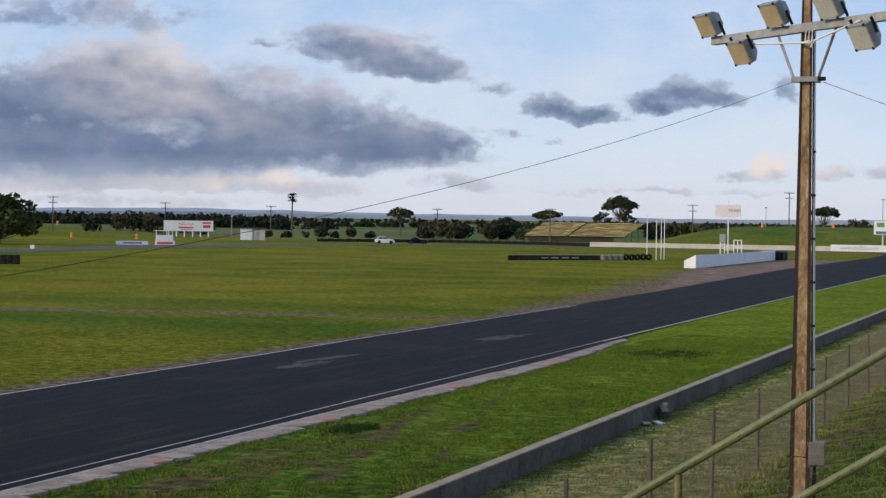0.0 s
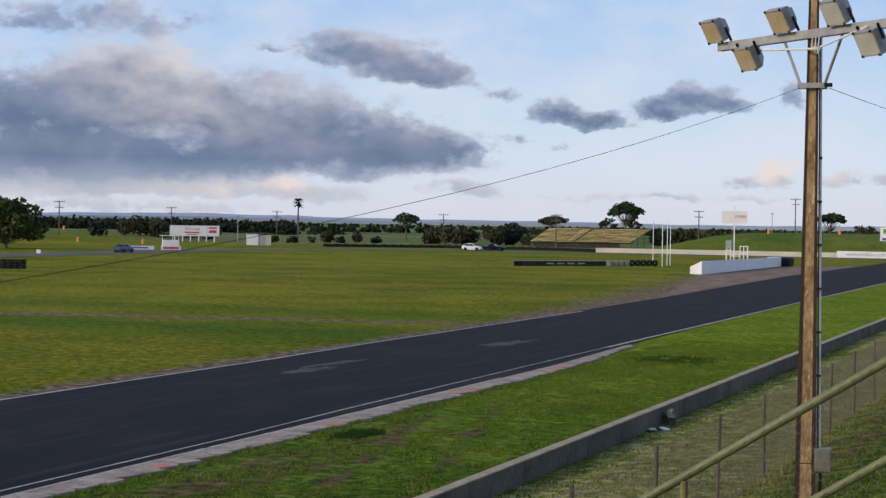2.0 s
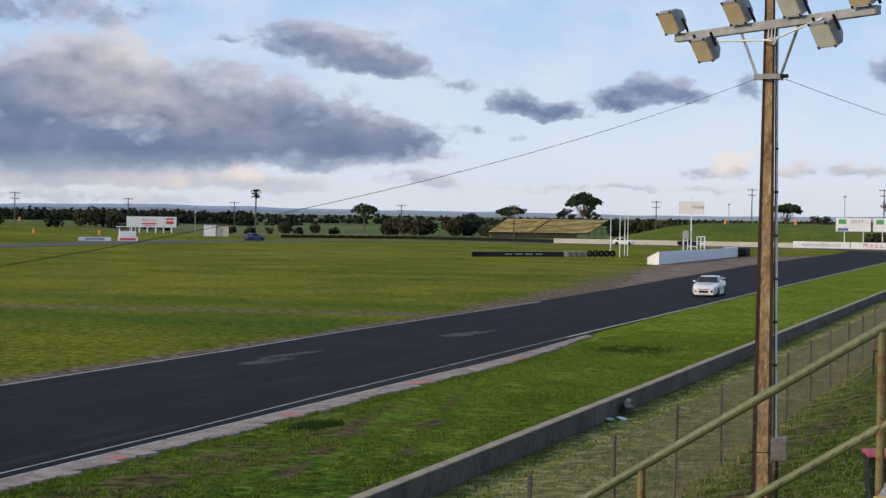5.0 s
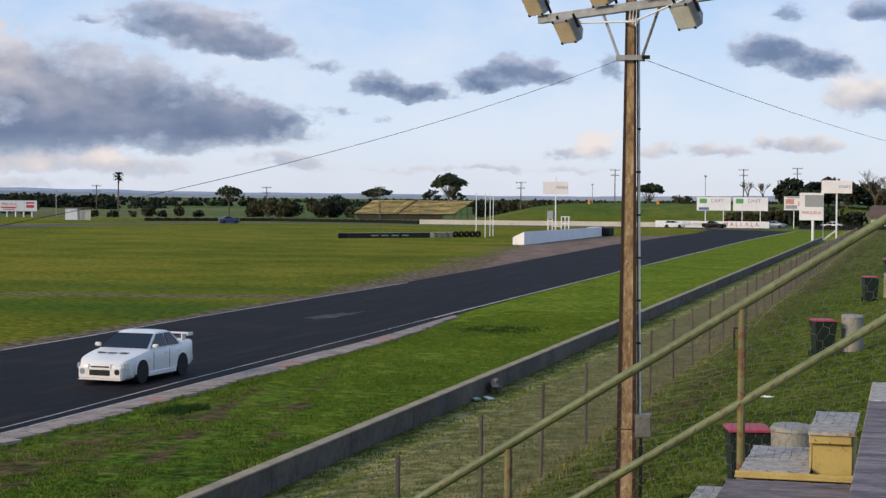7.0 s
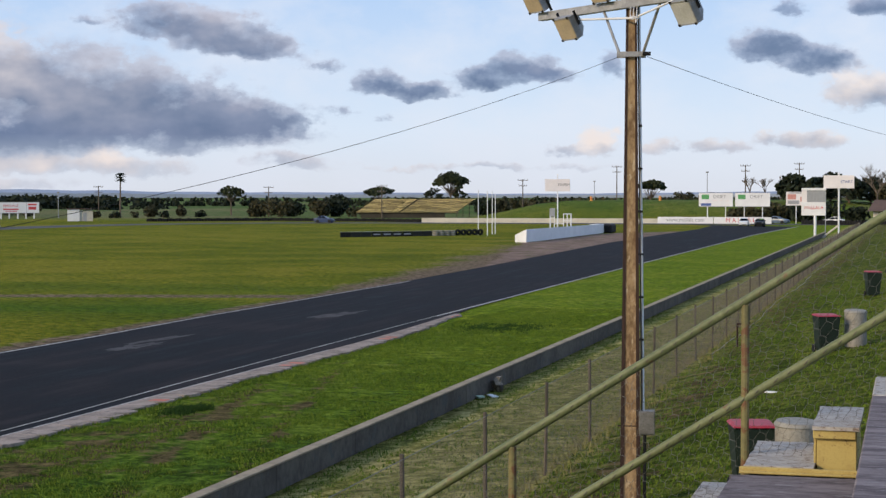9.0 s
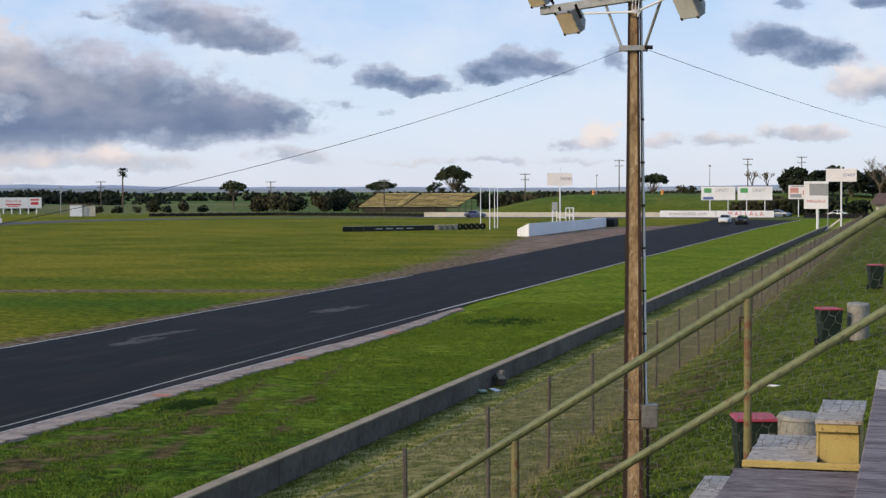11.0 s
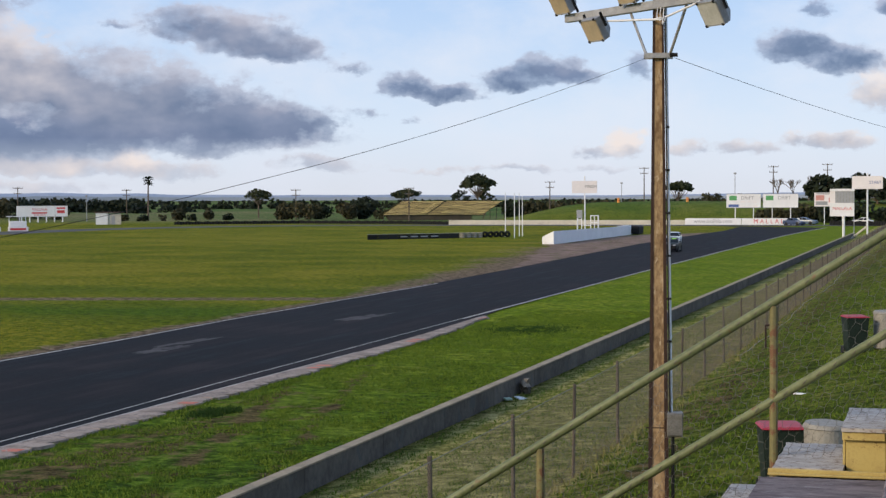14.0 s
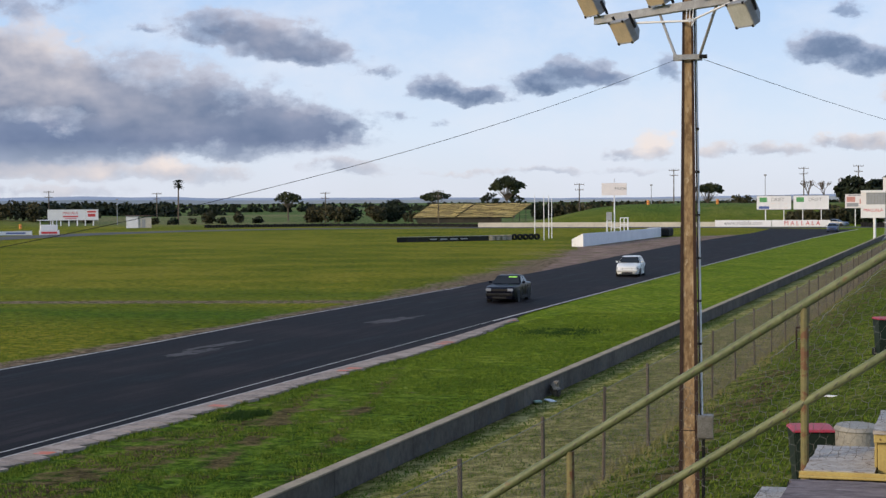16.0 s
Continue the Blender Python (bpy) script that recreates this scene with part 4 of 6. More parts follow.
# ---- pit wall, finish board, posts, tyre fence ----
def pit_wall():
    ob = thing("pit_wall", label="white painted concrete pit wall with a sloping end", category="wall")
    bm = bmesh.new()
    xa, xb = -34.3, -33.0
    vs = [bm.verts.new(v) for v in ((xa, 199.4, 0), (-32.6, 198, 0), (-32.6, 198, 1.55), (xa, 199.4, 0.85), (xa, 244, 0), (-32.6, 244, 0), (-32.6, 244, 1.35), (xa, 244, 1.0))]
    for f in ((0, 1, 2, 3), (5, 4, 7, 6), (1, 5, 6, 2), (4, 0, 3, 7), (3, 2, 6, 7), (4, 5, 1, 0)):
        bm.faces.new([vs[i] for i in f])
    part("block", bm, WHITE, ob)
    part("block", B(-33.7, -32.65, 244.2, 250, 0, 1.35, 0.02), WHITE, ob)
    part("tyre_end", B(-33.8, -31.6, 250.3, 254.6, 0, 1.25, 0.2), BLACK, ob, "black tyre bundle")


pit_wall()


def board_on_posts(name, at, w, z0, z1, posts, label, mat_=WHITE, turn=0.0, r=0.09, zg=0.0):
    ob = thing(name, at, turn, label, "sign")
    part("panel", B(-w / 2, w / 2, -0.05, 0.05, z0, z1, 0.01), mat_, ob)
    bm = B(-w / 2 - 0.05, w / 2 + 0.05, -0.06, 0.06, z1 - 0.06, z1 + 0.02)
    box(bm, -w / 2 - 0.05, w / 2 + 0.05, -0.06, 0.06, z0 - 0.02, z0 + 0.06)
    part("frame", bm, GREY_SIGN, ob)
    for px in posts:
        part("post", R((px, 0.15, zg), (px, 0.15, z1 - 0.1), r), WHITE, ob)
    return ob


def bars(ob, rows, mat_):
    """Writing too small to read: plain bars (x0, x1, z0, z1)."""
    for x0, x1, z0, z1 in rows:
        part("lettering", B(x0, x1, -0.07, -0.052, z0, z1), mat_, ob)


fin = thing("finish_board", (-36.35, 234.4, 0), 9, "pale pink finish board on a white mast beside the pits", "sign")
part("mast", R((0, 0, 0), (0, 0, 8.4), 0.12, 0.07), WHITE, fin)
part("panel", B(-1.75, 1.7, -0.14, -0.08, 6.05, 7.75, 0.01), PALE, fin)
letters("lettering", "FINISH", 0.56, LAMP_BODY, fin, pose(0.85, -0.15, 6.95))
tower = thing("timing_stand", (-36.0, 234.2, 0), 9, "white open-framed timing stand beside the finish mast", "timing stand")
for px, py, hh in ((-1.35, 0, 3.7), (-0.75, 0, 3.7), (0.5, 0.2, 3.0), (1.0, 0.2, 3.0), (1.5, 0.2, 3.0), (-1.35, 1.2, 3.7), (1.5, 1.4, 3.0)):
    part("upright", R((px, py, 0), (px, py, hh), 0.075, n=6), WHITE, tower)
for a, b in (((-1.35, 0, 2.4), (-0.75, 0, 2.4)), ((0.5, 0.2, 2.95), (1.5, 0.2, 2.95)), ((0.5, 0.2, 2.0), (1.5, 0.2, 2.0)), ((-0.75, 0, 1.6), (0.5, 0.2, 1.6))):
    part("rail", R(a, b, 0.06, n=6), WHITE, tower)
part("hoarding", B(-1.4, -0.65, -0.1, -0.04, 2.6, 3.75), GREY_SIGN, tower, "pale grey panel")

for px, py, hh in ((-47.5, 233.8, 6.1), (-46.9, 239.5, 6.0), (-45.4, 230.6, 6.0), (-46.7, 240.5, 5.6)):
    ob = thing("flag_pole", (px, py, 0), 0, "tall thin white bare pole on the infield", "pole", "white poles on the infield")
    part("shaft", R((0, 0, 0), (0, 0, hh), 0.065, 0.05), WHITE, ob)
    part("cap", R((0, 0, hh), (0, 0, hh + 0.08), 0.07), WHITE, ob)

tyrewall = thing("tyre_fence", (0, 0, 0), label="low row of black tyres and dark boards with white painted ends", category="tyre barrier")
a_, b_ = Vector((-61.8, 216.3)), Vector((-46.2, 233.0))
d_ = (b_ - a_).normalized()
ln_ = (b_ - a_).length
n_ = 15
for k in range(9):
    p = a_ + d_ * (ln_ * 0.62 * k / 9)
    ang = math.degrees(math.atan2(d_.y, d_.x))
    q = part("panel", B(0, ln_ * 0.62 / 9 - 0.08, -0.06, 0.06, 0.0, 0.66), DARK if k % 3 else BLACK, tyrewall, "dark board")
    q.matrix_basis = pose(p.x, p.y, 0, 0, 0, ang)
    q2 = part("trim", B(0, ln_ * 0.62 / 9, -0.05, 0.05, 0.68, 0.73), GREY_SIGN, tyrewall)
    q2.matrix_basis = pose(p.x, p.y, 0, 0, 0, ang)
    if k in (3, 4, 5, 6):
        q3 = part("lettering", B(0.2, 1.3, -0.075, -0.062, 0.25, 0.42), GREY_SIGN, tyrewall)
        q3.matrix_basis = pose(p.x, p.y, 0, 0, 0, ang)


def torus(bm, R_, r_, m, n=14, k=6):
    rings = []
    for i in range(n):
        a = i / n * math.tau
        rings.append([bm.verts.new(m @ Vector(((R_ + r_ * math.cos(j / k * math.tau)) * math.cos(a), (R_ + r_ * math.cos(j / k * math.tau)) * math.sin(a), r_ * math.sin(j / k * math.tau)))) for j in range(k)])
    for i in range(n):
        for j in range(k):
            bm.faces.new((rings[i][j], rings[(i + 1) % n][j], rings[(i + 1) % n][(j + 1) % k], rings[i][(j + 1) % k]))


for k in range(9):
    p = a_ + d_ * (ln_ * (0.64 + 0.36 * k / 9))
    white = k < 4
    for m in [pose(0, 0, 0.13 + lv * 0.25) for lv in range(3)] if white else [pose(0, yy, 0.44, 90, 0, 0) for yy in (-0.1, 0.2)]:
        bm = bmesh.new()
        torus(bm, 0.31, 0.13, m)
        q = part("tyre", bm, DRUM if white else BLACK, tyrewall, "white painted tyre" if white else "black tyre standing on edge")
        q.matrix_basis = pose(p.x, p.y, 0, 0, 0, 45)

# ---- far side: walls, boards, billboards ----
bw = thing("wall_back", label="long cream rendered low wall along the back straight", category="wall", kind="structure")
for k in range(12):
    x0 = -85.5 + k * 4.03
    part("panel", B(x0, x0 + 4.0, 336.6, 336.9, -0.1, 0.95), CREAM, bw)
ww = thing("sign_wall", label="white painted advertising wall with red and grey lettering at the corner", category="wall")
part("panel", B(-37.1, -26.3, 335.0, 335.3, 0, 1.3, 0.02), WHITE, ww)
part("panel", B(-26.2, -15.2, 335.0, 335.3, 0, 1.3, 0.02), WHITE, ww)
letters("lettering", "www.mallala.com", 1.05, GREY_SIGN, ww, pose(-31.7, 334.98, 0.72))
letters("lettering", "M A L L A L A", 1.15, RED, ww, pose(-20.5, 334.98, 0.68))


def drift_board(xc, wide, extra):
    ob = board_on_posts("billboard", (xc, 338.5, 0), wide, 3.3, 6.0, (-1.6, 1.9), "white billboard with green and grey lettering on white posts", WHITE)
    part("logo", B(-wide / 2 + 0.55, -wide / 2 + 2.0, -0.075, -0.052, 4.75, 5.65, 0.01), GREEN_SIGN, ob, "green block mark")
    letters("lettering", "DRIFT", 0.95, GREY_SIGN, ob, pose(0.75, -0.06, 5.2))
    if extra:
        bars(ob, ((-2.9, -0.9, 3.45, 3.95),), BLUE_SIGN)
        bars(ob, ((-0.6, 0.3, 4.35, 4.6), (0.8, 1.2, 4.35, 4.6), (1.9, 2.7, 3.5, 3.75), (1.9, 2.6, 4.3, 4.5)), PALE)
    return ob


drift_board(-26.2, 6.6, True)
drift_board(-19.1, 6.7, False)
ob = board_on_posts("billboard", (-9.6, 338.5, 0), 6.2, 3.5, 6.2, (-1.2, 2.2), "pale billboard with faded red pictures on white posts", PALE)
bars(ob, ((-2.8, -1.2, 4.7, 5.7), (-0.4, 0.6, 4.3, 5.2), (0.9, 1.9, 4.3, 5.2)), FADED_RED)
bars(ob, ((-2.8, -0.6, 3.8, 4.5), (-2.6, 2.6, 5.85, 6.05)), GREY_SIGN)

sg = thing("lap_board", (-0.9, 218.9, 0), -2, "white lap scoreboard on a single white mast", "sign")
zs = ground_z(-0.9, 218.9)
part("mast", R((0.15, 0.1, -0.2), (0.15, 0.1, 3.2), 0.17), WHITE, sg)
part("base", B(-0.1, 1.2, -0.2, 0.3, 0.0, 0.28, 0.03), WHITE, sg)
part("panel", B(-1.5, 1.45, -0.1, 0.1, 3.0, 4.65, 0.02), WHITE, sg)
part("score_window", B(-0.85, 1.45, -0.06, 0.1, 4.66, 6.1), GREY_SIGN, sg, "grey glazed score window")
part("hood", B(-1.5, 1.48, -0.14, 0.14, 6.1, 6.4, 0.02), WHITE, sg)
part("side_panel", B(-1.5, -0.85, -0.06, 0.1, 4.66, 6.1), PALE, sg, "pale side panel")
letters("lettering", "MALLALA", 0.55, RED, sg, pose(0, -0.11, 3.95))
bars(sg, ((-1.2, 1.2, 3.5, 3.58),), RED)
part("stay", R((1.4, 0.1, 0.1), (1.4, 0.1, 6.2), 0.05), GREY_SIGN, sg)
for k in range(6):
    part("divider", B(-0.6 + k * 0.36, -0.56 + k * 0.36, -0.075, -0.062, 4.7, 6.05), LAMP_BODY, sg)
sb = thing("start_board", (2.1, 219.0, 0), -2, "pale start board on a tall white mast", "sign")
part("mast", R((0, 0, -0.1), (0, 0, 8.3), 0.11), WHITE, sb)
part("panel", B(-1.85, 1.85, -0.16, -0.1, 6.35, 7.95, 0.02), PALE, sb)
letters("lettering", "START", 0.5, BLUE_SIGN, sb, pose(0.95, -0.17, 7.15))
part("brace", R((0, 0, 1.8), (-1.9, 0.3, 0.3), 0.13), CREAM, sb, "cream sloping pipe")

# ---- the infield side far left: hoardings, hut, banner ----
hb = board_on_posts("billboard", (-196.8, 369.2, 0), 12.0, 1.35, 4.0, (-4.8, -2.9, -1.0, 1.0, 2.9, 4.8), "wide white hoarding with red lettering on a row of posts", WHITE, 29.6, 0.16)
letters("lettering", "MALLALA", 0.85, RED, hb, pose(-0.6, -0.06, 3.1))
bars(hb, ((-2.4, 1.2, 2.1, 2.45), (-1.9, 0.8, 1.7, 1.85), (3.4, 5.4, 3.2, 3.6), (3.5, 5.3, 2.2, 2.9)), RED)
part("divider", B(3.0, 3.06, -0.07, -0.052, 1.35, 4.0), GREY_SIGN, hb)
hut = thing("hut", (-164.5, 338.0, 0), 27, "small white flat-roofed hut", "hut")
part("wall", B(-1.3, 1.3, -1.6, 1.6, 0, 2.55, 0.02), WHITE, hut)
part("annex", B(1.32, 4.1, -1.4, 1.5, 0, 2.3, 0.02), CREAM, hut, "cream annex")
part("roof", B(-1.6, 4.5, -1.8, 1.9, 2.56, 2.72), BRICKISH, hut, "flat brown roof")
part("door", B(2.0, 2.8, -1.44, -1.4, 0, 1.9), GREY_SIGN, hut)
st = thing("marshal_post", (-143.5, 267.2, 0), 33, "small white marshal stand with a roof and lettered base", "marshal post")
part("base", B(-1.7, 1.7, -1.0, 1.0, 0, 0.75, 0.02), PALE, st)
bars(st, ((-1.4, 1.3, 0.2, 0.55),), RED)
for c in st.children:
    if c.name.startswith("lettering"):
        c.matrix_basis = pose(0, -0.96, 0)
part("desk", B(-1.5, 1.4, -0.9, 0.9, 0.75, 1.75, 0.05), WHITE, st)
for px in (-1.5, 0.3, 1.3):
    part("upright", R((px, 0.6, 0.7), (px, 0.6, 2.55), 0.07), WHITE, st)
part("roof", B(-2.0, 1.2, -0.8, 0.9, 2.5, 2.62), WHITE, st, "flat pale roof")
bn = board_on_posts("banner", (-147.3, 262.4, 0), 5.6, 0.0, 0.75, (-2.6, 2.6), "white advertising banner with small dark lettering", WHITE, 33)
bars(bn, ((-1.6, 1.7, 0.25, 0.5),), BLUE_SIGN)
for px, py in ((-245, 385), (-203, 328), (-227, 375), (-185, 326), (-60, 388), (-44.5, 390)):
    if px < -100:
        ob = thing("marker", (px, py, ground_z(px, py)), 0, "small orange-yellow marker post in the grass", "marker", "orange markers")
    else:
        ob = thing("marker", (px, py, ground_z(px, py)), 0, "small orange marker barrel on the grass mound", "marker", "orange markers")
    part("drum", R((0, 0, 0), (0, 0, 1.1), 0.32, 0.3, 10), ORANGE, ob)
    part("band", R((0, 0, 0.5), (0, 0, 0.62), 0.33, 0.33, 10), RED, ob)


def tyre_row(points, h, name, label):
    """A far barrier of stacked tyres, too small to pick apart."""
    bm = bmesh.new()
    for p, q in zip(points, points[1:]):
        p, q = Vector(p), Vector(q)
        n = int((q - p).length / 0.62)
        for k in range(n):
            c = p.lerp(q, k / n)
            rod(bm, (c.x, c.y, 0), (c.x, c.y, h * (0.86 + 0.08 * math.sin(k * 1.9))), 0.345, 0.335, 8)
    return tagged(link(name, bm, BLACK), label, "tyre barrier", kind="structure")


tyre_row([(-146, 336), (-124, 352), (-97, 346), (-85.8, 338)], 0.75, "tyre_barrier", "low black tyre barrier along the outside of the bend")


# ---- the far spectators' stand ----
def far_stand():
    ob = thing("grandstand", (-108.3, 402, 0), 16.5, "long open grandstand of weathered yellow timber seat rows", "grandstand")
    rows, L, skew = 11, 24.4, 0.42
    # This dark block stands for the shade beneath the open stand.
    part("base", B(-L / 2 + 1, L / 2 - 3, 0.5, 7, 0, 1.3), STAND_DARK, ob, "dark box painting the shade under the seats")
    for r in range(rows):
        z = 1.45 + r * 0.305
        x_left, x_right = -L / 2 + skew * r, L / 2 + (skew + 0.06) * r
        n_seg = 9
        for seg in range(n_seg):
            x0, x1 = (x_left + (x_right - x_left) * q / n_seg for q in (seg, seg + 1))
            sag = 0.03 * math.sin(seg * 2.3 + r * 1.7)
            part("seat", B(x0, x1 - (0.55 if seg == 3 else 0.06), r * 0.72 - 0.05, r * 0.72 + 0.26, z + sag, z + 0.14 + sag), SEAT, ob)
        # Dark strip painting the shaded gap behind each row.
        part("riser", B(x_left, x_right - 0.2, r * 0.72 + 0.33, r * 0.72 + 0.38, z - 0.3, z - 0.02), STAND_DARK, ob)
    for seg in range(5):
        for r in (0, 4, 8):
            part("frame", R((-L / 2 + seg * L / 4 + skew * r, r * 0.72, -0.3), (-L / 2 + seg * L / 4 + skew * r, r * 0.72, 1.4 + r * 0.305), 0.09, n=6), STAND_DARK, ob)
    for r in range(9):
        xx = -L / 2 + L * 0.36 + 0.5 * r
        part("stair", B(xx, xx + 0.6, r * 0.88 - 0.1, r * 0.88 + 0.4, 1.5 + r * 0.37, 1.62 + r * 0.37), SEAT, ob)
    return ob


far_stand()
ob = thing("tyre_bundle", (-97.8, 153.9, 0), 30, "low black bundle of stacked tyres on the infield", "tyre bundle")
for k in range(7):
    for lv in range(4):
        bm = bmesh.new()
        torus(bm, 0.3, 0.13, pose(k * 0.66 - 1.5, 0, 0.13 + lv * 0.25))
        part("tyre", bm, BLACK, ob)
ob = thing("marker_board", (-129.4, 206.7, 0), 20, "small white distance marker board on the infield", "marker")
part("panel", B(-0.3, 0.3, -0.03, 0.03, 0.35, 0.9, 0.01), WHITE, ob)
part("stake", R((0, 0.05, 0), (0, 0.05, 0.8), 0.04), POSTW, ob)


# ---- trees and shrubs ----
def leaves(centres, radii, count, size, seed, squash=0.7):
    """Loose leaf clumps: small bent quads scattered through soft-edged blobs."""
    r = np.random.default_rng(seed)
    verts, faces = [], []
    for (cx, cy, cz), rad in zip(centres, radii):
        n = max(6, int(count * rad ** 2))
        d = r.normal(size=(n, 3))
        d /= np.linalg.norm(d, axis=1)[:, None]
        d *= (rad * r.uniform(0.55, 1.08, n) ** 0.6)[:, None]
        d[:, 2] *= squash
        a, b = r.normal(size=(n, 3)), r.normal(size=(n, 3))
        a /= np.linalg.norm(a, axis=1)[:, None]
        b -= (a * b).sum(1)[:, None] * a
        b /= np.linalg.norm(b, axis=1)[:, None]
        s = size * r.uniform(0.5, 1.25, n)[:, None]
        c = d + np.array((cx, cy, cz))
        for p in (c - a * s - b * s * 0.5, c + a * s * 0.9 - b * s * 0.6, c + a * s * 0.7 + b * s * 0.6, c - a * s * 0.8 + b * s * 0.7):
            verts.append(p)
    if not verts:
        return [], []
    groups = [verts[i:i + 4] for i in range(0, len(verts), 4)]
    out, o = [], 0
    for g in groups:
        n = len(g[0])
        out.append(np.stack(g, 1).reshape(-1, 3))
        faces += [(o + 4 * i, o + 4 * i + 1, o + 4 * i + 2, o + 4 * i + 3) for i in range(n)]
        o += 4 * n
    return np.concatenate(out).tolist(), faces


def tree(at, h, spread, crown_from, seed, label, mat_=GUM, layers=16, size=0.42, count=26, flat=0.45, trunk=0.28, name="tree", z=None, gaps=0.55):
    """Tapered trunk, forking limbs, a crown of leaf clumps at their ends."""
    r = random.Random(seed)
    zb = ground_z(*at) if z is None else z
    ob = thing(name, (*at, zb - 0.1), 0, label, "tree")
    bm = bmesh.new()
    fork = h * crown_from
    lean = Vector((r.uniform(-0.05, 0.05) * h, 0, fork))
    rod(bm, (0, 0, 0), lean * 0.55, trunk, trunk * 0.8, 8)
    rod(bm, lean * 0.55, lean, trunk * 0.8, trunk * 0.6, 8)
    cs, rs = [], []
    for k in range(layers):
        a = k * 2.399 + r.uniform(-0.3, 0.3)
        q = math.sqrt((k + 0.5) / layers)
        rr = spread * q * r.uniform(0.75, 1.05)
        top = h * (1 - flat * 0.55 * q * q) - r.uniform(0, flat * 0.45) * h * (0.35 + gaps * r.random())
        end = Vector((rr * math.cos(a), rr * math.sin(a), max(fork * 1.02, top - 0.5)))
        mid = lean.lerp(end, 0.55) + Vector((0, 0, -0.05 * h))
        rod(bm, lean * r.uniform(0.8, 1.0), mid, trunk * 0.38, trunk * 0.22, 5)
        rod(bm, mid, end, trunk * 0.22, trunk * 0.08, 5)
        cs.append(tuple(end))
        rs.append(spread * r.uniform(0.22, 0.36))
    part("trunk", bm, BARK, ob)
    v, f = leaves(cs, rs, count, size, seed, 0.45 if flat < 0.35 else 0.65)
    mesh_of("crown", v, f, mat_, ob)
    return ob


def bush(at, w, h, seed, label, mat_=SHRUB, size=0.4, name="shrub", count=30):
    r = random.Random(seed)
    ob = thing(name, (*at, ground_z(*at)), 0, label, "shrub")
    cs, rs = [], []
    for k in range(9):
        rad = r.uniform(0.28, 0.45) * h
        cs.append((r.uniform(-0.5, 0.5) * (w - rad), r.uniform(-0.3, 0.3) * w, rad * 0.7 + r.uniform(0, 0.65) * (h - rad)))
        rs.append(rad)
    v, f = leaves(cs, rs, count, size, seed, 0.95)
    mesh_of("foliage", v, f, mat_, ob)
    bm = bmesh.new()
    for k in range(4):
        rod(bm, (r.uniform(-0.2, 0.2), 0, -0.1), cs[k], 0.08, 0.03, 5)
    part("stems", bm, BARK, ob)
    return ob


def by_view(yaw, d):
    """A place at a bearing (degrees left of the track's direction) and a distance from the stand."""
    return (EYE[0] - d * math.sin(radians(yaw)), EYE[1] + d * math.cos(radians(yaw)))


# umbrella gums by the far stand and along the road
tree(by_view(15.15, 520), 13.0, 4.7, 0.5, 3, "large umbrella-shaped gum tree with a flat dark crown", layers=34, flat=0.36, trunk=0.36, count=30, size=0.36)
tree(by_view(15.75, 515), 9.0, 3.2, 0.3, 5, "rounded dark tree beside the umbrella gum", PINE, layers=14, flat=0.7)
tree(by_view(14.95, 522), 9.0, 2.8, 0.35, 6, "loose lower gum tree", layers=12, flat=0.6)
tree(by_view(17.6, 505), 8.3, 4.6, 0.5, 7, "small gum tree with a flat crown", layers=16, flat=0.28, count=30)
tree(by_view(8.45, 470), 9.0, 3.9, 0.45, 8, "flat-topped gum tree behind the mound", layers=24, flat=0.28, z=1.0, count=32)
tree(by_view(22.55, 480), 8.4, 3.9, 0.55, 9, "umbrella-shaped gum tree on a thin trunk", layers=24, flat=0.36, count=20, size=0.34)
tree(by_view(18.95, 500), 6.4, 3.2, 0.25, 10, "dark rounded tree beyond the infield", PINE, layers=12, flat=0.75)
tree(by_view(19.4, 495), 5.0, 2.6, 0.25, 12, "low dark tree beyond the infield", PINE, layers=9, flat=0.75)
tree(by_view(35.7, 300), 9.0, 6.0, 0.12, 14, "broad leafy green tree at the edge of the infield", OLIVE, layers=44, flat=0.9, size=0.32, count=40)
tree(by_view(37.9, 300), 8.0, 5.5, 0.15, 15, "broad leafy green tree at the edge of the infield", OLIVE, layers=30, flat=0.85, size=0.35)


def palm():
    ob = thing("palm", (*by_view(26.2, 450), 0), 0, "tall thin palm with a small ragged head", "palm tree")
    part("trunk", R((0, 0, -0.2), (0.1, 0, 10.6), 0.26, 0.17, 8), BARK, ob)
    verts, faces = [], []
    r = random.Random(3)
    for k in range(90):
        a, up = r.uniform(0, math.tau), r.uniform(-1.1, 1.1)
        d = Vector((math.cos(a), math.sin(a), 0))
        s = Vector((-d.y, d.x, 0)) * 0.2
        L = r.uniform(1.5, 2.1)
        p0 = Vector((0.1, 0, 10.6 if up > -0.4 else 10.2))
        p1 = p0 + d * L * 0.55 * math.cos(up * 0.8) + Vector((0, 0, L * 0.55 * math.sin(up)))
        p2 = p0 + d * L * math.cos(up * 0.6) + Vector((0, 0, L * 0.6 * math.sin(up) - 0.35))
        o = len(verts)
        verts += [tuple(p0), tuple(p1 - s), tuple(p1 + s), tuple(p2)]
        faces += [(o, o + 1, o + 2), (o + 1, o + 3, o + 2)]
    mesh_of("fronds", verts, faces, PINE, ob)
    return ob


palm()

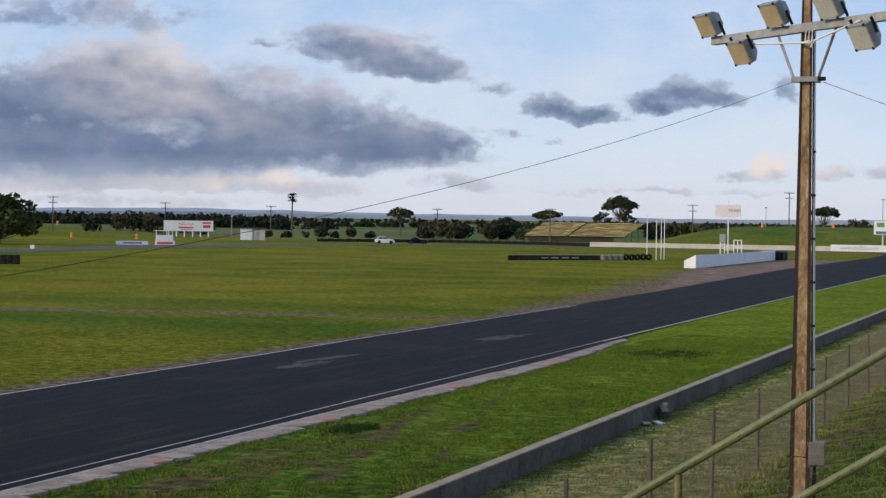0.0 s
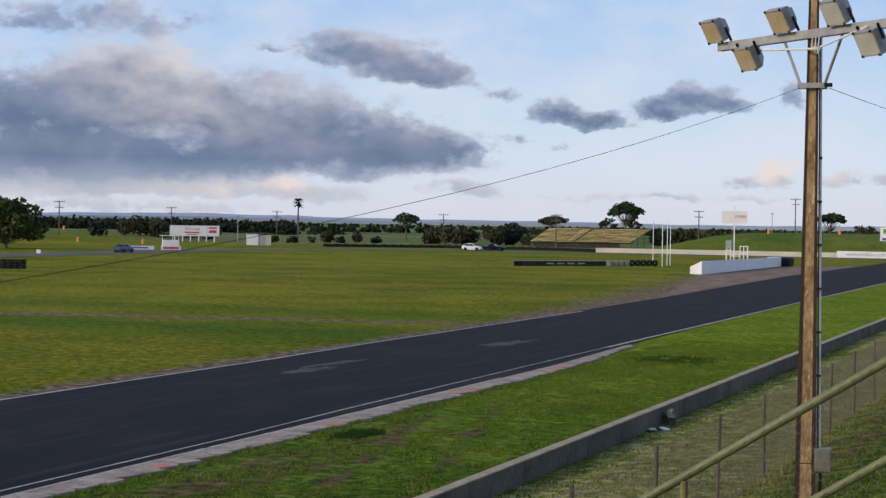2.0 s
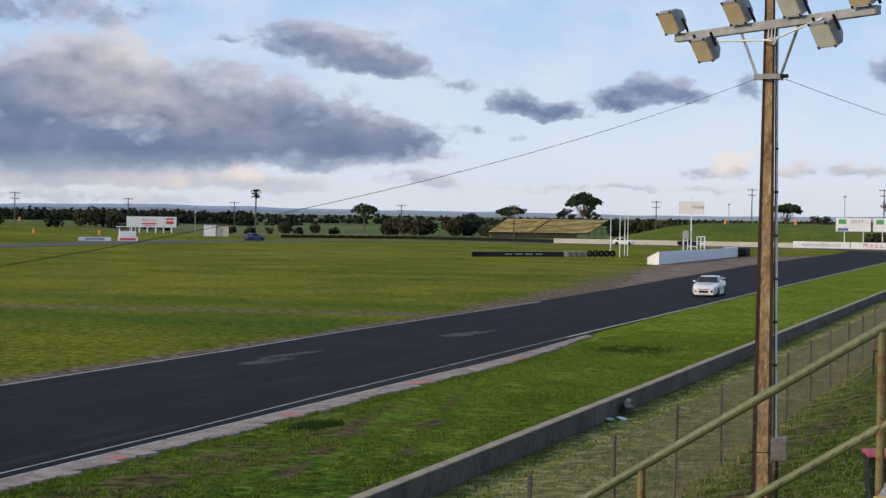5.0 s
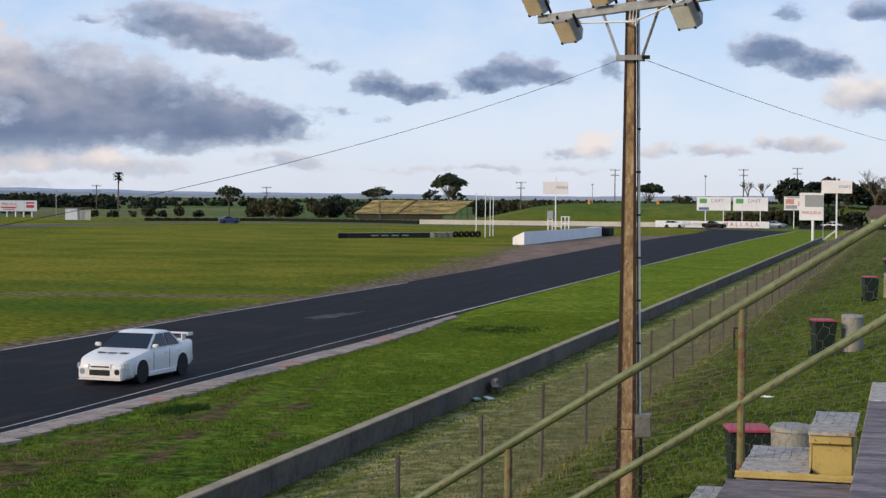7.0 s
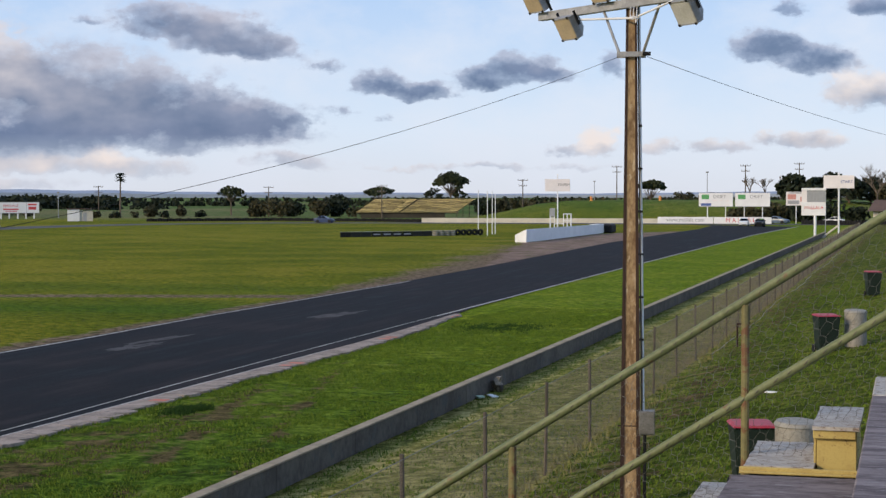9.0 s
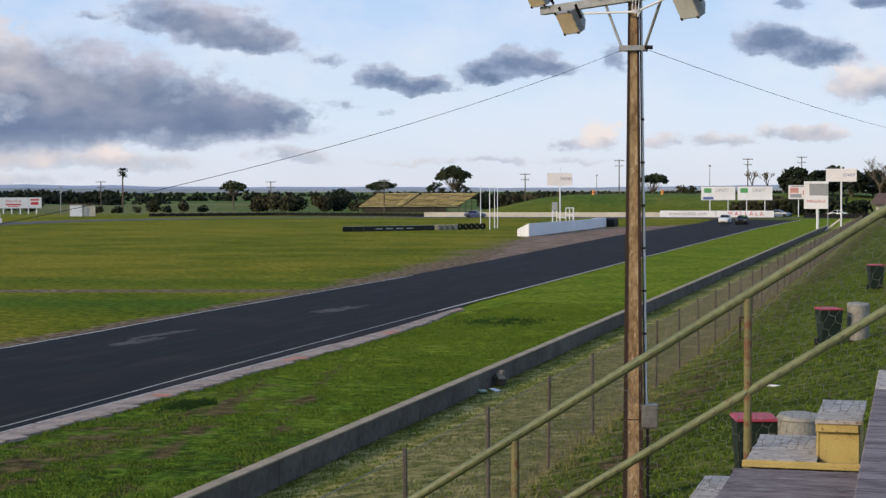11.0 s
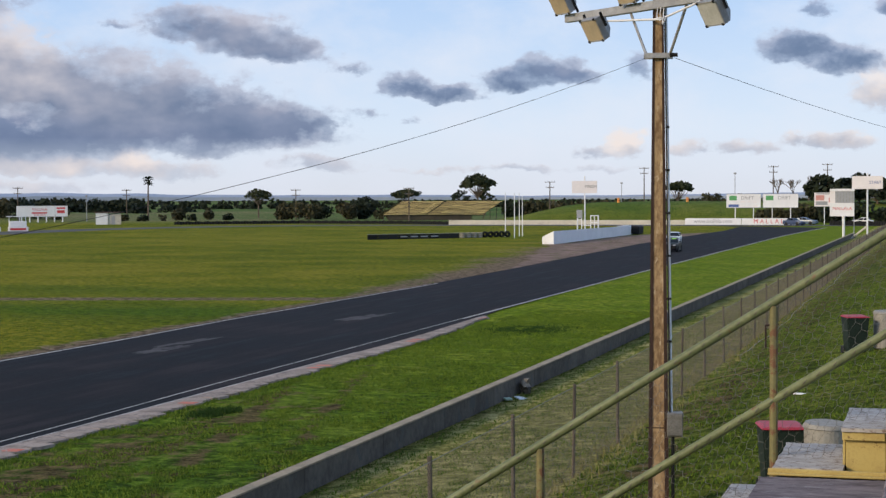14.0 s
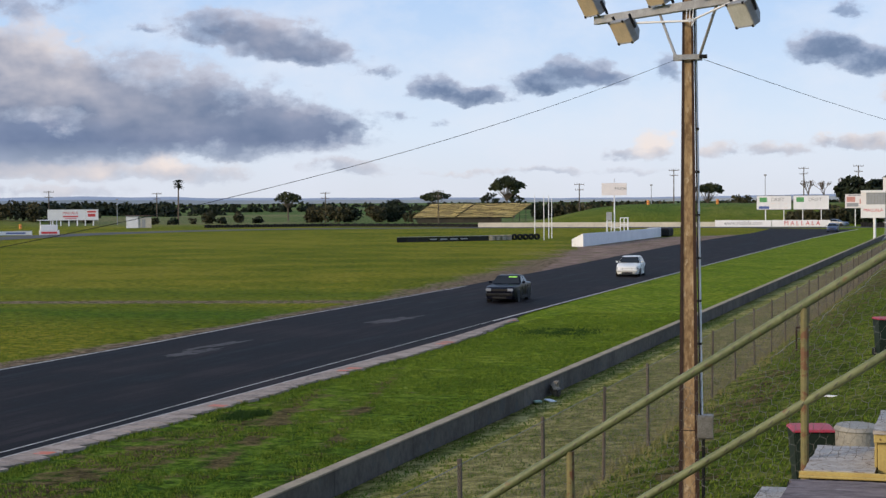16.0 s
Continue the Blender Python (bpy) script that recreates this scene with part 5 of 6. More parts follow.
# shrubs along the far fence lines
rng = random.Random(21)
for yaw, d, w, h, mt in ((31.8, 450, 9, 4.8, SHRUB), (31.0, 450, 8, 4.6, SHRUB), (32.8, 430, 4, 2.2, PINE), (29.9, 455, 5, 2.6, SHRUB), (29.2, 455, 6, 3.2, SHRUB), (27.0, 430, 3, 1.8, SHRUB), (26.4, 425, 3, 1.7, PINE),
                         (25.2, 440, 2.2, 3.4, SHRUB), (24.8, 430, 2.8, 1.7, PINE), (25.6, 430, 4, 1.5, SHRUB), (23.6, 440, 2.7, 1.8, PINE), (24.2, 452, 1.9, 2.9, SHRUB), (21.6, 445, 6, 4.2, SHRUB), (21.0, 440, 7, 4.4, SHRUB), (20.4, 450, 5, 3.8, PINE),
                         (19.6, 440, 5, 4.4, SHRUB), (18.9, 445, 6, 4.8, PINE), (18.2, 440, 6, 3.6, SHRUB), (17.6, 445, 5, 3.0, SHRUB), (13.9, 430, 6, 4.6, PINE), (13.5, 440, 5, 4.4, SHRUB), (11.2, 480, 9, 2.2, SHRUB), (12.0, 470, 5, 2.0, PINE),
                         # PINE shrubs from 3.3 to -0.6 are added to darken ground below the trees.
                         (5.5, 352, 5, 3.0, SHRUB), (4.9, 350, 5, 3.4, SHRUB), (4.3, 352, 5, 3.6, SHRUB), (3.8, 352, 5, 3.2, PINE), (3.3, 350, 6, 3.4, PINE), (2.6, 352, 6, 3.6, PINE), (1.9, 350, 6, 3.4, PINE), (-0.6, 352, 6, 3.2, PINE), (7.0, 440, 10, 2.2, SHRUB), (6.2, 450, 10, 2.0, SHRUB)):
    bush(by_view(yaw, d), w, h, int(yaw * 10) + 20, "dark brown-green shrub on the far grass", mt)

# dark trees at the end of the straight
for yaw, d, h, sp, mt in ((3.75, 380, 10.4, 4.6, PINE), (3.2, 378, 9.8, 4.2, PINE), (2.6, 384, 10.6, 4.8, PINE), (2.0, 380, 10.0, 4.8, PINE), (1.3, 384, 9.6, 5.0, PINE), (0.6, 380, 9.0, 4.6, SHRUB), (-0.4, 384, 9.4, 5.0, PINE), (-1.4, 380, 9.2, 5.0, PINE)):
    tree(by_view(yaw, d), h - 3.9, sp * 0.85, 0.12, int(yaw * 7) + 50, "dense dark pine-like tree at the end of the straight", mt, layers=26, flat=0.85, size=0.5, count=24)


def bare_tree(at, h, seed):
    """A leafless winter tree: forks of ever thinner twigs."""
    r = random.Random(seed)
    ob = thing("bare_tree", (*at, ground_z(*at)), 0, "leafless grey tree with fine twigs", "tree")
    bm = bmesh.new()

    def grow(p, d, L, rad, depth):
        q = p + d * L
        rod(bm, p, q, rad, rad * 0.65, 4)
        if depth:
            for _ in range(4 if depth > 1 else 3):
                nd = (d + Vector((r.uniform(-0.7, 0.7), r.uniform(-0.7, 0.7), r.uniform(-0.1, 0.45)))).normalized()
                grow(q, nd, L * r.uniform(0.6, 0.82), rad * 0.6, depth - 1)
    grow(Vector((0, 0, 0)), Vector((0, 0, 1)), h * 0.3, 0.2, 4)
    part("branches", bm, BARK, ob)
    return ob


for yaw, d, h in ((5.2, 420, 6.6), (4.7, 425, 6.2), (4.2, 420, 6.8), (1.1, 372, 10.5), (0.4, 374, 10.2), (-0.4, 372, 10.0)):
    bare_tree(by_view(yaw, d), h, int(yaw * 13) + 70)


def far_woods():
    """Tree belts towards the horizon, nobody could count them."""
    r = random.Random(5)
    cs, rs = [], []
    def belt(y0, y1, d, h, dens, jit):
        n = int(abs(y1 - y0) * dens)
        for _ in range(n):
            yaw = r.uniform(y0, y1)
            dd = d + r.uniform(-jit, jit)
            x, y = by_view(yaw, dd)
            hh = h * r.uniform(0.55, 1.05)
            for z in (0.25, 0.55, 0.8):
                cs.append((x + r.uniform(-2, 2), y, hh * z))
                rs.append(hh * r.uniform(0.2, 0.32))
    belt(26.4, 40, 620, 5.4, 62, 25)
    belt(24.0, 27, 700, 3.2, 5, 25)
    v, f = leaves(cs, rs, 4.0, 0.85, 8, 0.9)
    tagged(mesh_of("far_woods", v, f, PINE), "dark belt of trees beyond the paddocks", "woods", kind="stuff")
    cs, rs = [], []
    belt(-6, 40, 950, 2.6, 8, 60)
    belt(-6, 40, 1500, 4.0, 12, 160)
    v, f = leaves(cs, rs, 1.6, 1.3, 9, 0.8)
    tagged(mesh_of("far_woods", v, f, PINE), "distant low tree lines across the plain", "woods", kind="stuff")
    cs, rs = [], []
    belt(-6, 13.5, 660, 4.2, 9, 40)
    v, f = leaves(cs, rs, 2.6, 1.0, 10, 0.8)
    tagged(mesh_of("far_woods", v, f, SHRUB), "distant scrub behind the grass mound", "woods", kind="stuff")


far_woods()


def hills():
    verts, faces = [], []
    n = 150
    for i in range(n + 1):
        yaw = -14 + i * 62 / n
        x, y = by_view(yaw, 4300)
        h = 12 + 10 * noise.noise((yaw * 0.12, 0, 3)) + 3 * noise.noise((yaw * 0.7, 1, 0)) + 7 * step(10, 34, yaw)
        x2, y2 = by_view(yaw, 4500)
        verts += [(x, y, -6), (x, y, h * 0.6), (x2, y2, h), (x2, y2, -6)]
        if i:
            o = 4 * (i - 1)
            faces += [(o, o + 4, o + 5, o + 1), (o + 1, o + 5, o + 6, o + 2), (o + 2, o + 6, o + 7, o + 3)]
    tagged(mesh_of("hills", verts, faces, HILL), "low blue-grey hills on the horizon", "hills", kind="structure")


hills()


# ---- power poles ----
def power_pole(at, h, turn, arms=2):
    ob = thing("power_pole", (*at, ground_z(*at)), turn, "slim power pole with crossarms and insulators", "power pole", "power poles on the plain")
    part("shaft", R((0, 0, -0.2), (0, 0, h), 0.17, 0.12, 6), POSTW, ob)
    for k in range(arms):
        z = h - 0.35 - k * 1.35
        w = 1.25 - 0.25 * k
        part("crossarm", B(-w, w, -0.06, 0.06, z, z + 0.14), POSTW, ob)
        for s in (-1, -0.4, 0.4, 1):
            part("insulator", R((s * w * 0.95, 0, z + 0.14), (s * w * 0.95, 0, z + 0.42), 0.06, n=6), GREY_SIGN, ob)
    return ob


for yaw, d, h in ((34.05, 420, 9.8), (30.4, 440, 10.0), (26.9, 450, 9.6), (21.3, 440, 9.4), (17.5, 395, 9.5), (12.75, 420, 9.6), (9.6, 440, 10.5), (5.35, 430, 10.5), (-0.35, 365, 9.8), (3.6, 430, 11)):
    power_pole(by_view(yaw, d), h * 0.84, yaw - 6)
for yaw, d, h in ((6.6, 360, 9.2), (10.35, 420, 4.5), (28.2, 430, 6.2), (-1.6, 330, 7.0)):
    ob = thing("street_lamp", (*by_view(yaw, d), ground_z(*by_view(yaw, d))), 0, "slim grey lamp post with a small head", "street lamp")
    part("shaft", R((0, 0, -0.2), (0, 0, h), 0.10, 0.07, 6), GREY_SIGN, ob)
    part("head", B(-0.28, 0.28, -0.16, 0.16, h, h + 0.3, 0.05), LAMP_BODY, ob)

# sheds at the end of the straight
sh = thing("shed", (8.5, 345, 0), -4, "low cream shed with a brown roof beyond the straight", "shed")
part("wall", B(-5, 6, 0, 6, 0, 2.4), CREAM, sh)
bm = bmesh.new()
vs = [bm.verts.new(v) for v in ((-6, -1.2, 2.4), (7, -1.2, 2.4), (7, 7, 2.4), (-6, 7, 2.4), (-5, 3, 4.6), (6, 3, 4.6))]
for f in ((0, 1, 5, 4), (2, 3, 4, 5), (1, 2, 5), (3, 0, 4), (3, 2, 1, 0)):
    bm.faces.new([vs[i] for i in f])
part("roof", bm, BRICKISH, sh, "brown pitched roof")
part("door", B(2.0, 4.6, -0.06, 0, 0, 2.0), DARK, sh)
part("window", B(-3.5, -2, -0.06, 0, 1.0, 1.8), GREY_SIGN, sh)
tyre_row([(-9, 331), (2, 322), (11, 318)], 1.0, "tyre_barrier", "low black tyre barrier at the end of the straight")


# ---- cars ----
def paint(name, c, rough=0.3):
    dark = max(c) < 0.1
    return surface(name, c, tuple(v * 0.93 for v in c), 1.0, rough, coat=0.0 if dark else 0.15, spec=0.12 if dark else 0.5)


PAINT_WHITE = paint("white_car_paint", (0.76, 0.74, 0.72))
PAINT_CREAM = paint("cream_white_car_paint", (0.72, 0.72, 0.70), 0.4)
PAINT_DARK = paint("dark_blue_car_paint", (0.002, 0.0025, 0.008), 0.3)
PAINT_BLUE = paint("blue_car_paint", (0.030, 0.050, 0.115))
GLASS = glass_material("car_glass", (0.008, 0.010, 0.012))
GLASS.node_tree.nodes["Principled BSDF"].inputs["Coat Weight"].default_value = 0.0
GLASS.node_tree.nodes["Principled BSDF"].inputs["Specular IOR Level"].default_value = 0.35
HEADLIGHT = glass_material("headlight_glass", (0.26, 0.28, 0.32), 0.12)
TAIL = glass_material("tail_light", (0.35, 0.02, 0.02), 0.15)
RIM = surface("white_rim", (0.62, 0.62, 0.64), (0.5, 0.5, 0.52), 4, 0.4, 0.2)
RIM_DARK = surface("dark_rim", (0.10, 0.10, 0.11), (0.07, 0.07, 0.08), 4, 0.4, 0.6)


def interp(table, x):
    for (x0, v0), (x1, v1) in zip(table, table[1:]):
        if x <= x1:
            return v0 + (v1 - v0) * (x - x0) / (x1 - x0)
    return table[-1][1]


def loft(sections):
    """A closed skin over half-sections of (y, z) at each x, mirrored."""
    bm = bmesh.new()
    rings = []
    for x, half in sections:
        pts = [(y, z) for y, z in half] + [(-y, z) for y, z in reversed(half)]
        rings.append([bm.verts.new((x, y, z)) for y, z in pts])
    n = len(rings[0])
    for a, b in zip(rings, rings[1:]):
        for k in range(n):
            bm.faces.new((a[k], a[(k + 1) % n], b[(k + 1) % n], b[k]))
    bm.faces.new(rings[0][::-1])
    bm.faces.new(rings[-1])
    bmesh.ops.recalc_face_normals(bm, faces=bm.faces)
    return bm


def pane(pts, out, thick=0.012):
    """A slightly raised pane through the corner points."""
    bm = bmesh.new()
    out = Vector(out).normalized()
    a = [bm.verts.new(Vector(p) + out * thick) for p in pts]
    b = [bm.verts.new(Vector(p) - out * 0.02) for p in pts]
    n = len(a)
    bm.faces.new(a)
    bm.faces.new(b[::-1])
    for k in range(n):
        bm.faces.new((a[k], b[k], b[(k + 1) % n], a[(k + 1) % n]))
    bmesh.ops.recalc_face_normals(bm, faces=bm.faces)
    return bm


def wheel(parent, x, y, r, rim_mat, side):
    hub = new("wheel")
    hub.parent = parent
    hub.matrix_basis = pose(x, y, r)
    bm = bmesh.new()
    n = 28
    prof = [(r * 0.66, -0.10), (r * 0.94, -0.10), (r, -0.07), (r, 0.07), (r * 0.94, 0.10), (r * 0.66, 0.10), (r * 0.64, 0.0)]
    rings = [[bm.verts.new((q * math.cos(k / n * math.tau), yy, q * math.sin(k / n * math.tau))) for k in range(n)] for q, yy in prof]
    for a, b in zip(rings, rings[1:] + rings[:1]):
        for k in range(n):
            bm.faces.new((a[k], a[(k + 1) % n], b[(k + 1) % n], b[k]))
    part("tyre", bm, BLACK, hub, smooth=True)
    bm = bmesh.new()
    bmesh.ops.create_cone(bm, cap_ends=True, segments=24, radius1=r * 0.64, radius2=r * 0.64, depth=0.04, matrix=pose(0, side * 0.0, 0, 90))
    part("disc", bm, DARK, hub)
    bm = bmesh.new()
    for k in range(5):
        box(bm, 0.02, r * 0.65, -0.012, 0.012, -0.035, 0.035, 0.0, pose(0, side * 0.075, 0, 0, k * 72, 0))
    bmesh.ops.create_cone(bm, cap_ends=True, segments=12, radius1=0.07, radius2=0.05, depth=0.04, matrix=pose(0, side * 0.075, 0, 90))
    part("rim", bm, rim_mat, hub, "spoked rim")
    return hub


def car(name, label, colour, L, W, H, hood_z, belt_z, ws0, rf, rr, rw, boot_z, wheel_x, r=0.31, rim=RIM, rally=False, square=False, fold=0.0):
    """A car facing +x, its middle at the origin on the ground. ws0: foot of the windscreen; rf, rr: roof's ends; rw: foot of the rear window."""
    ob = thing(name, label=label, category="car")
    w, n, t = W / 2, L / 2, -L / 2
    nose = hood_z - (0.10 if not square else 0.04)
    top = [(t, boot_z - 0.08), (t + 0.06, boot_z), (rw, belt_z), (ws0, belt_z), (ws0 + 0.15, belt_z - 0.01), (n - 0.35, hood_z), (n - 0.1, nose), (n, nose - 0.13)]
    wide = [(t, w * 0.84), (t + 0.12, w * 0.93), (t + 0.6, w), (n - 0.7, w), (n - 0.25, w * (0.93 if square else 0.90)), (n - 0.06, w * (0.88 if square else 0.76)), (n, w * (0.84 if square else 0.64))]
    low = [(t, 0.36), (t + 0.15, 0.28), (t + 0.5, 0.19), (n - 0.5, 0.17), (n - 0.12, 0.16), (n, 0.22)]
    xs = [t, t + 0.06, t + 0.14, t + 0.35, t + 0.6, rw - 0.05, rw + 0.3, 0.0, ws0 - 0.2, ws0, ws0 + 0.2, n - 0.8, n - 0.5, n - 0.3, n - 0.15, n - 0.06, n]
    secs = []
    for x in sorted(set(xs)):
        ww, zl, zt = interp(wide, x), interp(low, x), interp(top, x)
        zm = zl + (zt - zl) * 0.55
        secs.append((x, [(0.0, zl), (ww * 0.9, zl), (ww * 0.98, zl + 0.08), (ww, zm), (ww * 0.985, zt - 0.10), (ww * (0.95 if not square else 0.97), zt - 0.03), (ww * 0.86, zt), (0.0, zt + 0.025)]))
    part("body", loft(secs), colour, ob, smooth=True)
    # greenhouse shell and panes
    tw, bw_ = w * 0.71, w * 0.93
    gl = [(rw - 0.02, belt_z - 0.03, bw_), (rr, H - 0.05, tw), (rr + 0.25, H, tw * 0.98), (rf - 0.3, H, tw * 0.98), (rf, H - 0.04, tw), (ws0 + 0.02, belt_z - 0.03, bw_)]
    shell = [(x, [(0.0, belt_z - 0.12), (bw_ if z < belt_z + 0.05 else bw_, belt_z - 0.12), (bw_ if z < belt_z else bw_ - (bw_ - y) * 0.06, belt_z - 0.03), (y, z - 0.03), (y * 0.9, z), (0, z + 0.012)]) for x, z, y in gl]
    shell[0] = (gl[0][0], [(0, belt_z - 0.12), (bw_, belt_z - 0.12), (bw_, belt_z - 0.04), (bw_ * 0.99, belt_z - 0.03), (bw_ * 0.9, belt_z - 0.02), (0, belt_z - 0.01)])
    shell[-1] = (gl[-1][0], [(0, belt_z - 0.12), (bw_, belt_z - 0.12), (bw_, belt_z - 0.04), (bw_ * 0.99, belt_z - 0.03), (bw_ * 0.9, belt_z - 0.02), (0, belt_z - 0.01)])
    part("roof", loft(shell), colour, ob, smooth=True)

    def at_side(x, z, s):
        k = (z - belt_z) / (H - belt_z)
        return Vector((x, s * (bw_ + (tw - bw_) * k + 0.002), z))
    b0, b1 = belt_z + 0.03, H - 0.075
    f = lambda k: (ws0 + (rf - ws0) * k, belt_z + (H - 0.04 - belt_z) * k, bw_ + (tw - bw_) * k)
    (xa, za, ya), (xb, zb, yb) = f(0.05), f(0.93)
    part("windscreen", pane(((xa, -ya * 0.94, za), (xa, ya * 0.94, za), (xb, yb * 0.93, zb), (xb, -yb * 0.93, zb)), (H - belt_z, 0, ws0 - rf)), GLASS, ob, "dark windscreen")
    g = lambda k: (rw + (rr - rw) * k, belt_z + (H - 0.05 - belt_z) * k, bw_ + (tw - bw_) * k)
    (xa, za, ya), (xb, zb, yb) = g(0.1), g(0.9)
    part("rear_window", pane(((xa, -ya * 0.9, za), (xa, ya * 0.9, za), (xb, yb * 0.9, zb), (xb, -yb * 0.9, zb)), (-(H - belt_z), 0, rr - rw)), GLASS, ob, "dark rear window")
    mid = (rf + rr) / 2 + 0.02
    for s in (-1, 1):
        fx0 = ws0 + (rf - ws0) * 0.12 - 0.12
        fx1 = ws0 + (rf - ws0) * 0.92 - 0.1
        part("side_window", pane([at_side(fx0, b0, s), at_side(mid + 0.05, b0, s), at_side(mid + 0.05, b1, s), at_side(fx1, b1, s)], (0, s, 0.4)), GLASS, ob)
        rx0 = rw + (rr - rw) * 0.1 + 0.22
        rx1 = rr + 0.08
        part("side_window", pane([at_side(mid - 0.05, b0, s), at_side(rx0, b0, s), at_side(rx1, b1, s), at_side(mid - 0.05, b1, s)], (0, s, 0.4)), GLASS, ob)
        part("door_seam", B(mid - 0.005, mid + 0.006, s * w - 0.006, s * w + 0.003, 0.33, belt_z - 0.06), DARK, ob)
        part("door_seam", B(ws0 - 0.25, ws0 - 0.24, s * w - 0.006, s * w + 0.003, 0.33, belt_z - 0.06), DARK, ob)
        for hx in (mid + 0.12, rx0 - 0.02):
            part("door_handle", B(hx, hx + 0.16, s * w - 0.01, s * w + 0.018, belt_z - 0.17, belt_z - 0.13, 0.006), colour, ob)
        part("sill", B(wheel_x[1] + r + 0.08, wheel_x[0] - r - 0.08, s * (w - 0.03) - 0.03, s * (w - 0.03) + 0.045, 0.15, 0.29, 0.02), colour, ob)
        m_ = part("mirror", B(-0.05, 0.07, -0.09, 0.09, -0.055, 0.06, 0.03), colour, ob)
        m_.matrix_basis = pose(ws0 - 0.22, s * (w + 0.07), belt_z + 0.09)
        for wx in wheel_x:
            # A dark disc paints the shaded hollow round each wheel.
            bm = bmesh.new()
            bmesh.ops.create_cone(bm, cap_ends=True, segments=28, radius1=r + 0.035, radius2=r + 0.035, depth=0.2, matrix=pose(wx, s * (w - 0.085), r + 0.015, 90))
            part("wheel_arch", bm, DARK, ob, "dark disc painting the shaded wheel arch")
            bm = bmesh.new()
            for k in range(12):
                a0, a1 = math.radians(-8 + k * 16.3), math.radians(-8 + (k + 1) * 16.3)
                q0, q1 = Vector((math.cos(a0), 0, math.sin(a0))), Vector((math.cos(a1), 0, math.sin(a1)))
                c0 = Vector((wx, s * (w + 0.006), r + 0.015))
                vs = [bm.verts.new(c0 + q0 * (r + 0.03)), bm.verts.new(c0 + q1 * (r + 0.03)), bm.verts.new(c0 + q1 * (r + 0.11) - Vector((0, s * 0.02, 0))), bm.verts.new(c0 + q0 * (r + 0.11) - Vector((0, s * 0.02, 0)))]
                if all(v.co.z > 0.2 for v in vs):
                    bm.faces.new(vs)
            part("arch_lip", bm, colour, ob)
        # lamps
        hw = interp(wide, n - 0.1)
        if square:
            part("headlight", B(n - 0.06, n + 0.012, s * hw * 0.78 - 0.16, s * hw * 0.78 + 0.14, nose - 0.21, nose - 0.06, 0.015), HEADLIGHT, ob, "clear headlight")
        else:
            q = pane([(n - 0.03, s * hw * 0.46, nose - 0.09), (n - 0.20, s * w * 0.915, nose - 0.06), (n - 0.20, s * w * 0.935, nose - 0.22), (n - 0.0, s * hw * 0.50, nose - 0.23)], (1, s * 0.35, 0.15), 0.035)
            part("headlight", q, HEADLIGHT, ob, "clear swept headlight")
        part("tail_light", B(t - 0.012, t + 0.1, s * w * 0.66 - 0.17, s * w * 0.66 + 0.15, boot_z - 0.28, boot_z - 0.12, 0.02), TAIL, ob, "red tail light")
    # front: dark blocks paint the inner shade of grille and intake openings
    if rally:
        part("grille", B(n - 0.04, n + 0.008, -0.30, 0.30, nose - 0.20, nose - 0.13, 0.01), DARK, ob)
        part("air_intake", B(n - 0.05, n + 0.03, -0.34, 0.34, 0.26, 0.44, 0.015), DARK, ob, "wide dark bumper intake")
        part("bumper", B(n - 0.12, n + 0.022, -w * 0.80, w * 0.80, 0.16, 0.53, 0.05), colour, ob)
        for s in (-1, 1):
            part("fog_lamp", R((n - 0.05, s * 0.56, 0.38), (n + 0.03, s * 0.56, 0.38), 0.085, n=14), DARK if s > 0 else HEADLIGHT, ob)
            part("bonnet_vent", B(n - 0.86, n - 0.68, s * 0.36 - 0.13, s * 0.36 + 0.13, interp(top, n - 0.86) + 0.012, interp(top, n - 0.68) + 0.034), DARK, ob)
            part("wing_strut", B(t + 0.12, t + 0.36, s * 0.56 - 0.025, s * 0.56 + 0.025, boot_z - 0.02, boot_z + 0.17, 0.01), colour, ob)
            part("wing_end", B(t - 0.02, t + 0.34, s * 0.74 - 0.02, s * 0.74 + 0.02, boot_z + 0.11, boot_z + 0.215, 0.01), colour, ob)
        part("bonnet_vent", B(n - 0.80, n - 0.64, -0.14, 0.14, interp(top, n - 0.8) + 0.02, interp(top, n - 0.64) + 0.042), DARK, ob)
        part("wing", B(t + 0.0, t + 0.30, -0.73, 0.73, boot_z + 0.17, boot_z + 0.205, 0.012), colour, ob, "rear wing")
        part("splitter", B(n - 0.4, n + 0.05, -w * 0.78, w * 0.78, 0.135, 0.16, 0.01), colour, ob)
    else:
        part("grille", B(n - 0.04, n + 0.006, -w * 0.5, w * 0.5, nose - 0.2, nose - 0.08, 0.01), DARK if colour is not PAINT_CREAM else colour, ob)
        part("bumper", B(n - 0.1, n + 0.06, -w * 0.88, w * 0.88, 0.36, 0.52, 0.04), BLACK if square else colour, ob)
        part("air_intake", B(n - 0.06, n + 0.012, -w * 0.45, w * 0.45, 0.22, 0.33, 0.01), DARK, ob)
    part("bumper", B(t - 0.05, t + 0.1, -w * 0.86, w * 0.86, 0.34, 0.56, 0.04), BLACK if square else colour, ob)
    part("underbody", B(t + 0.25, n - 0.25, -w * 0.8, w * 0.8, 0.14, 0.24), DARK, ob)
    ob["wheels"] = 4
    hubs = [wheel(ob, wx, s * (w - 0.10), r, rim, s) for wx in wheel_x for s in (-1, 1)]
    return ob, hubs


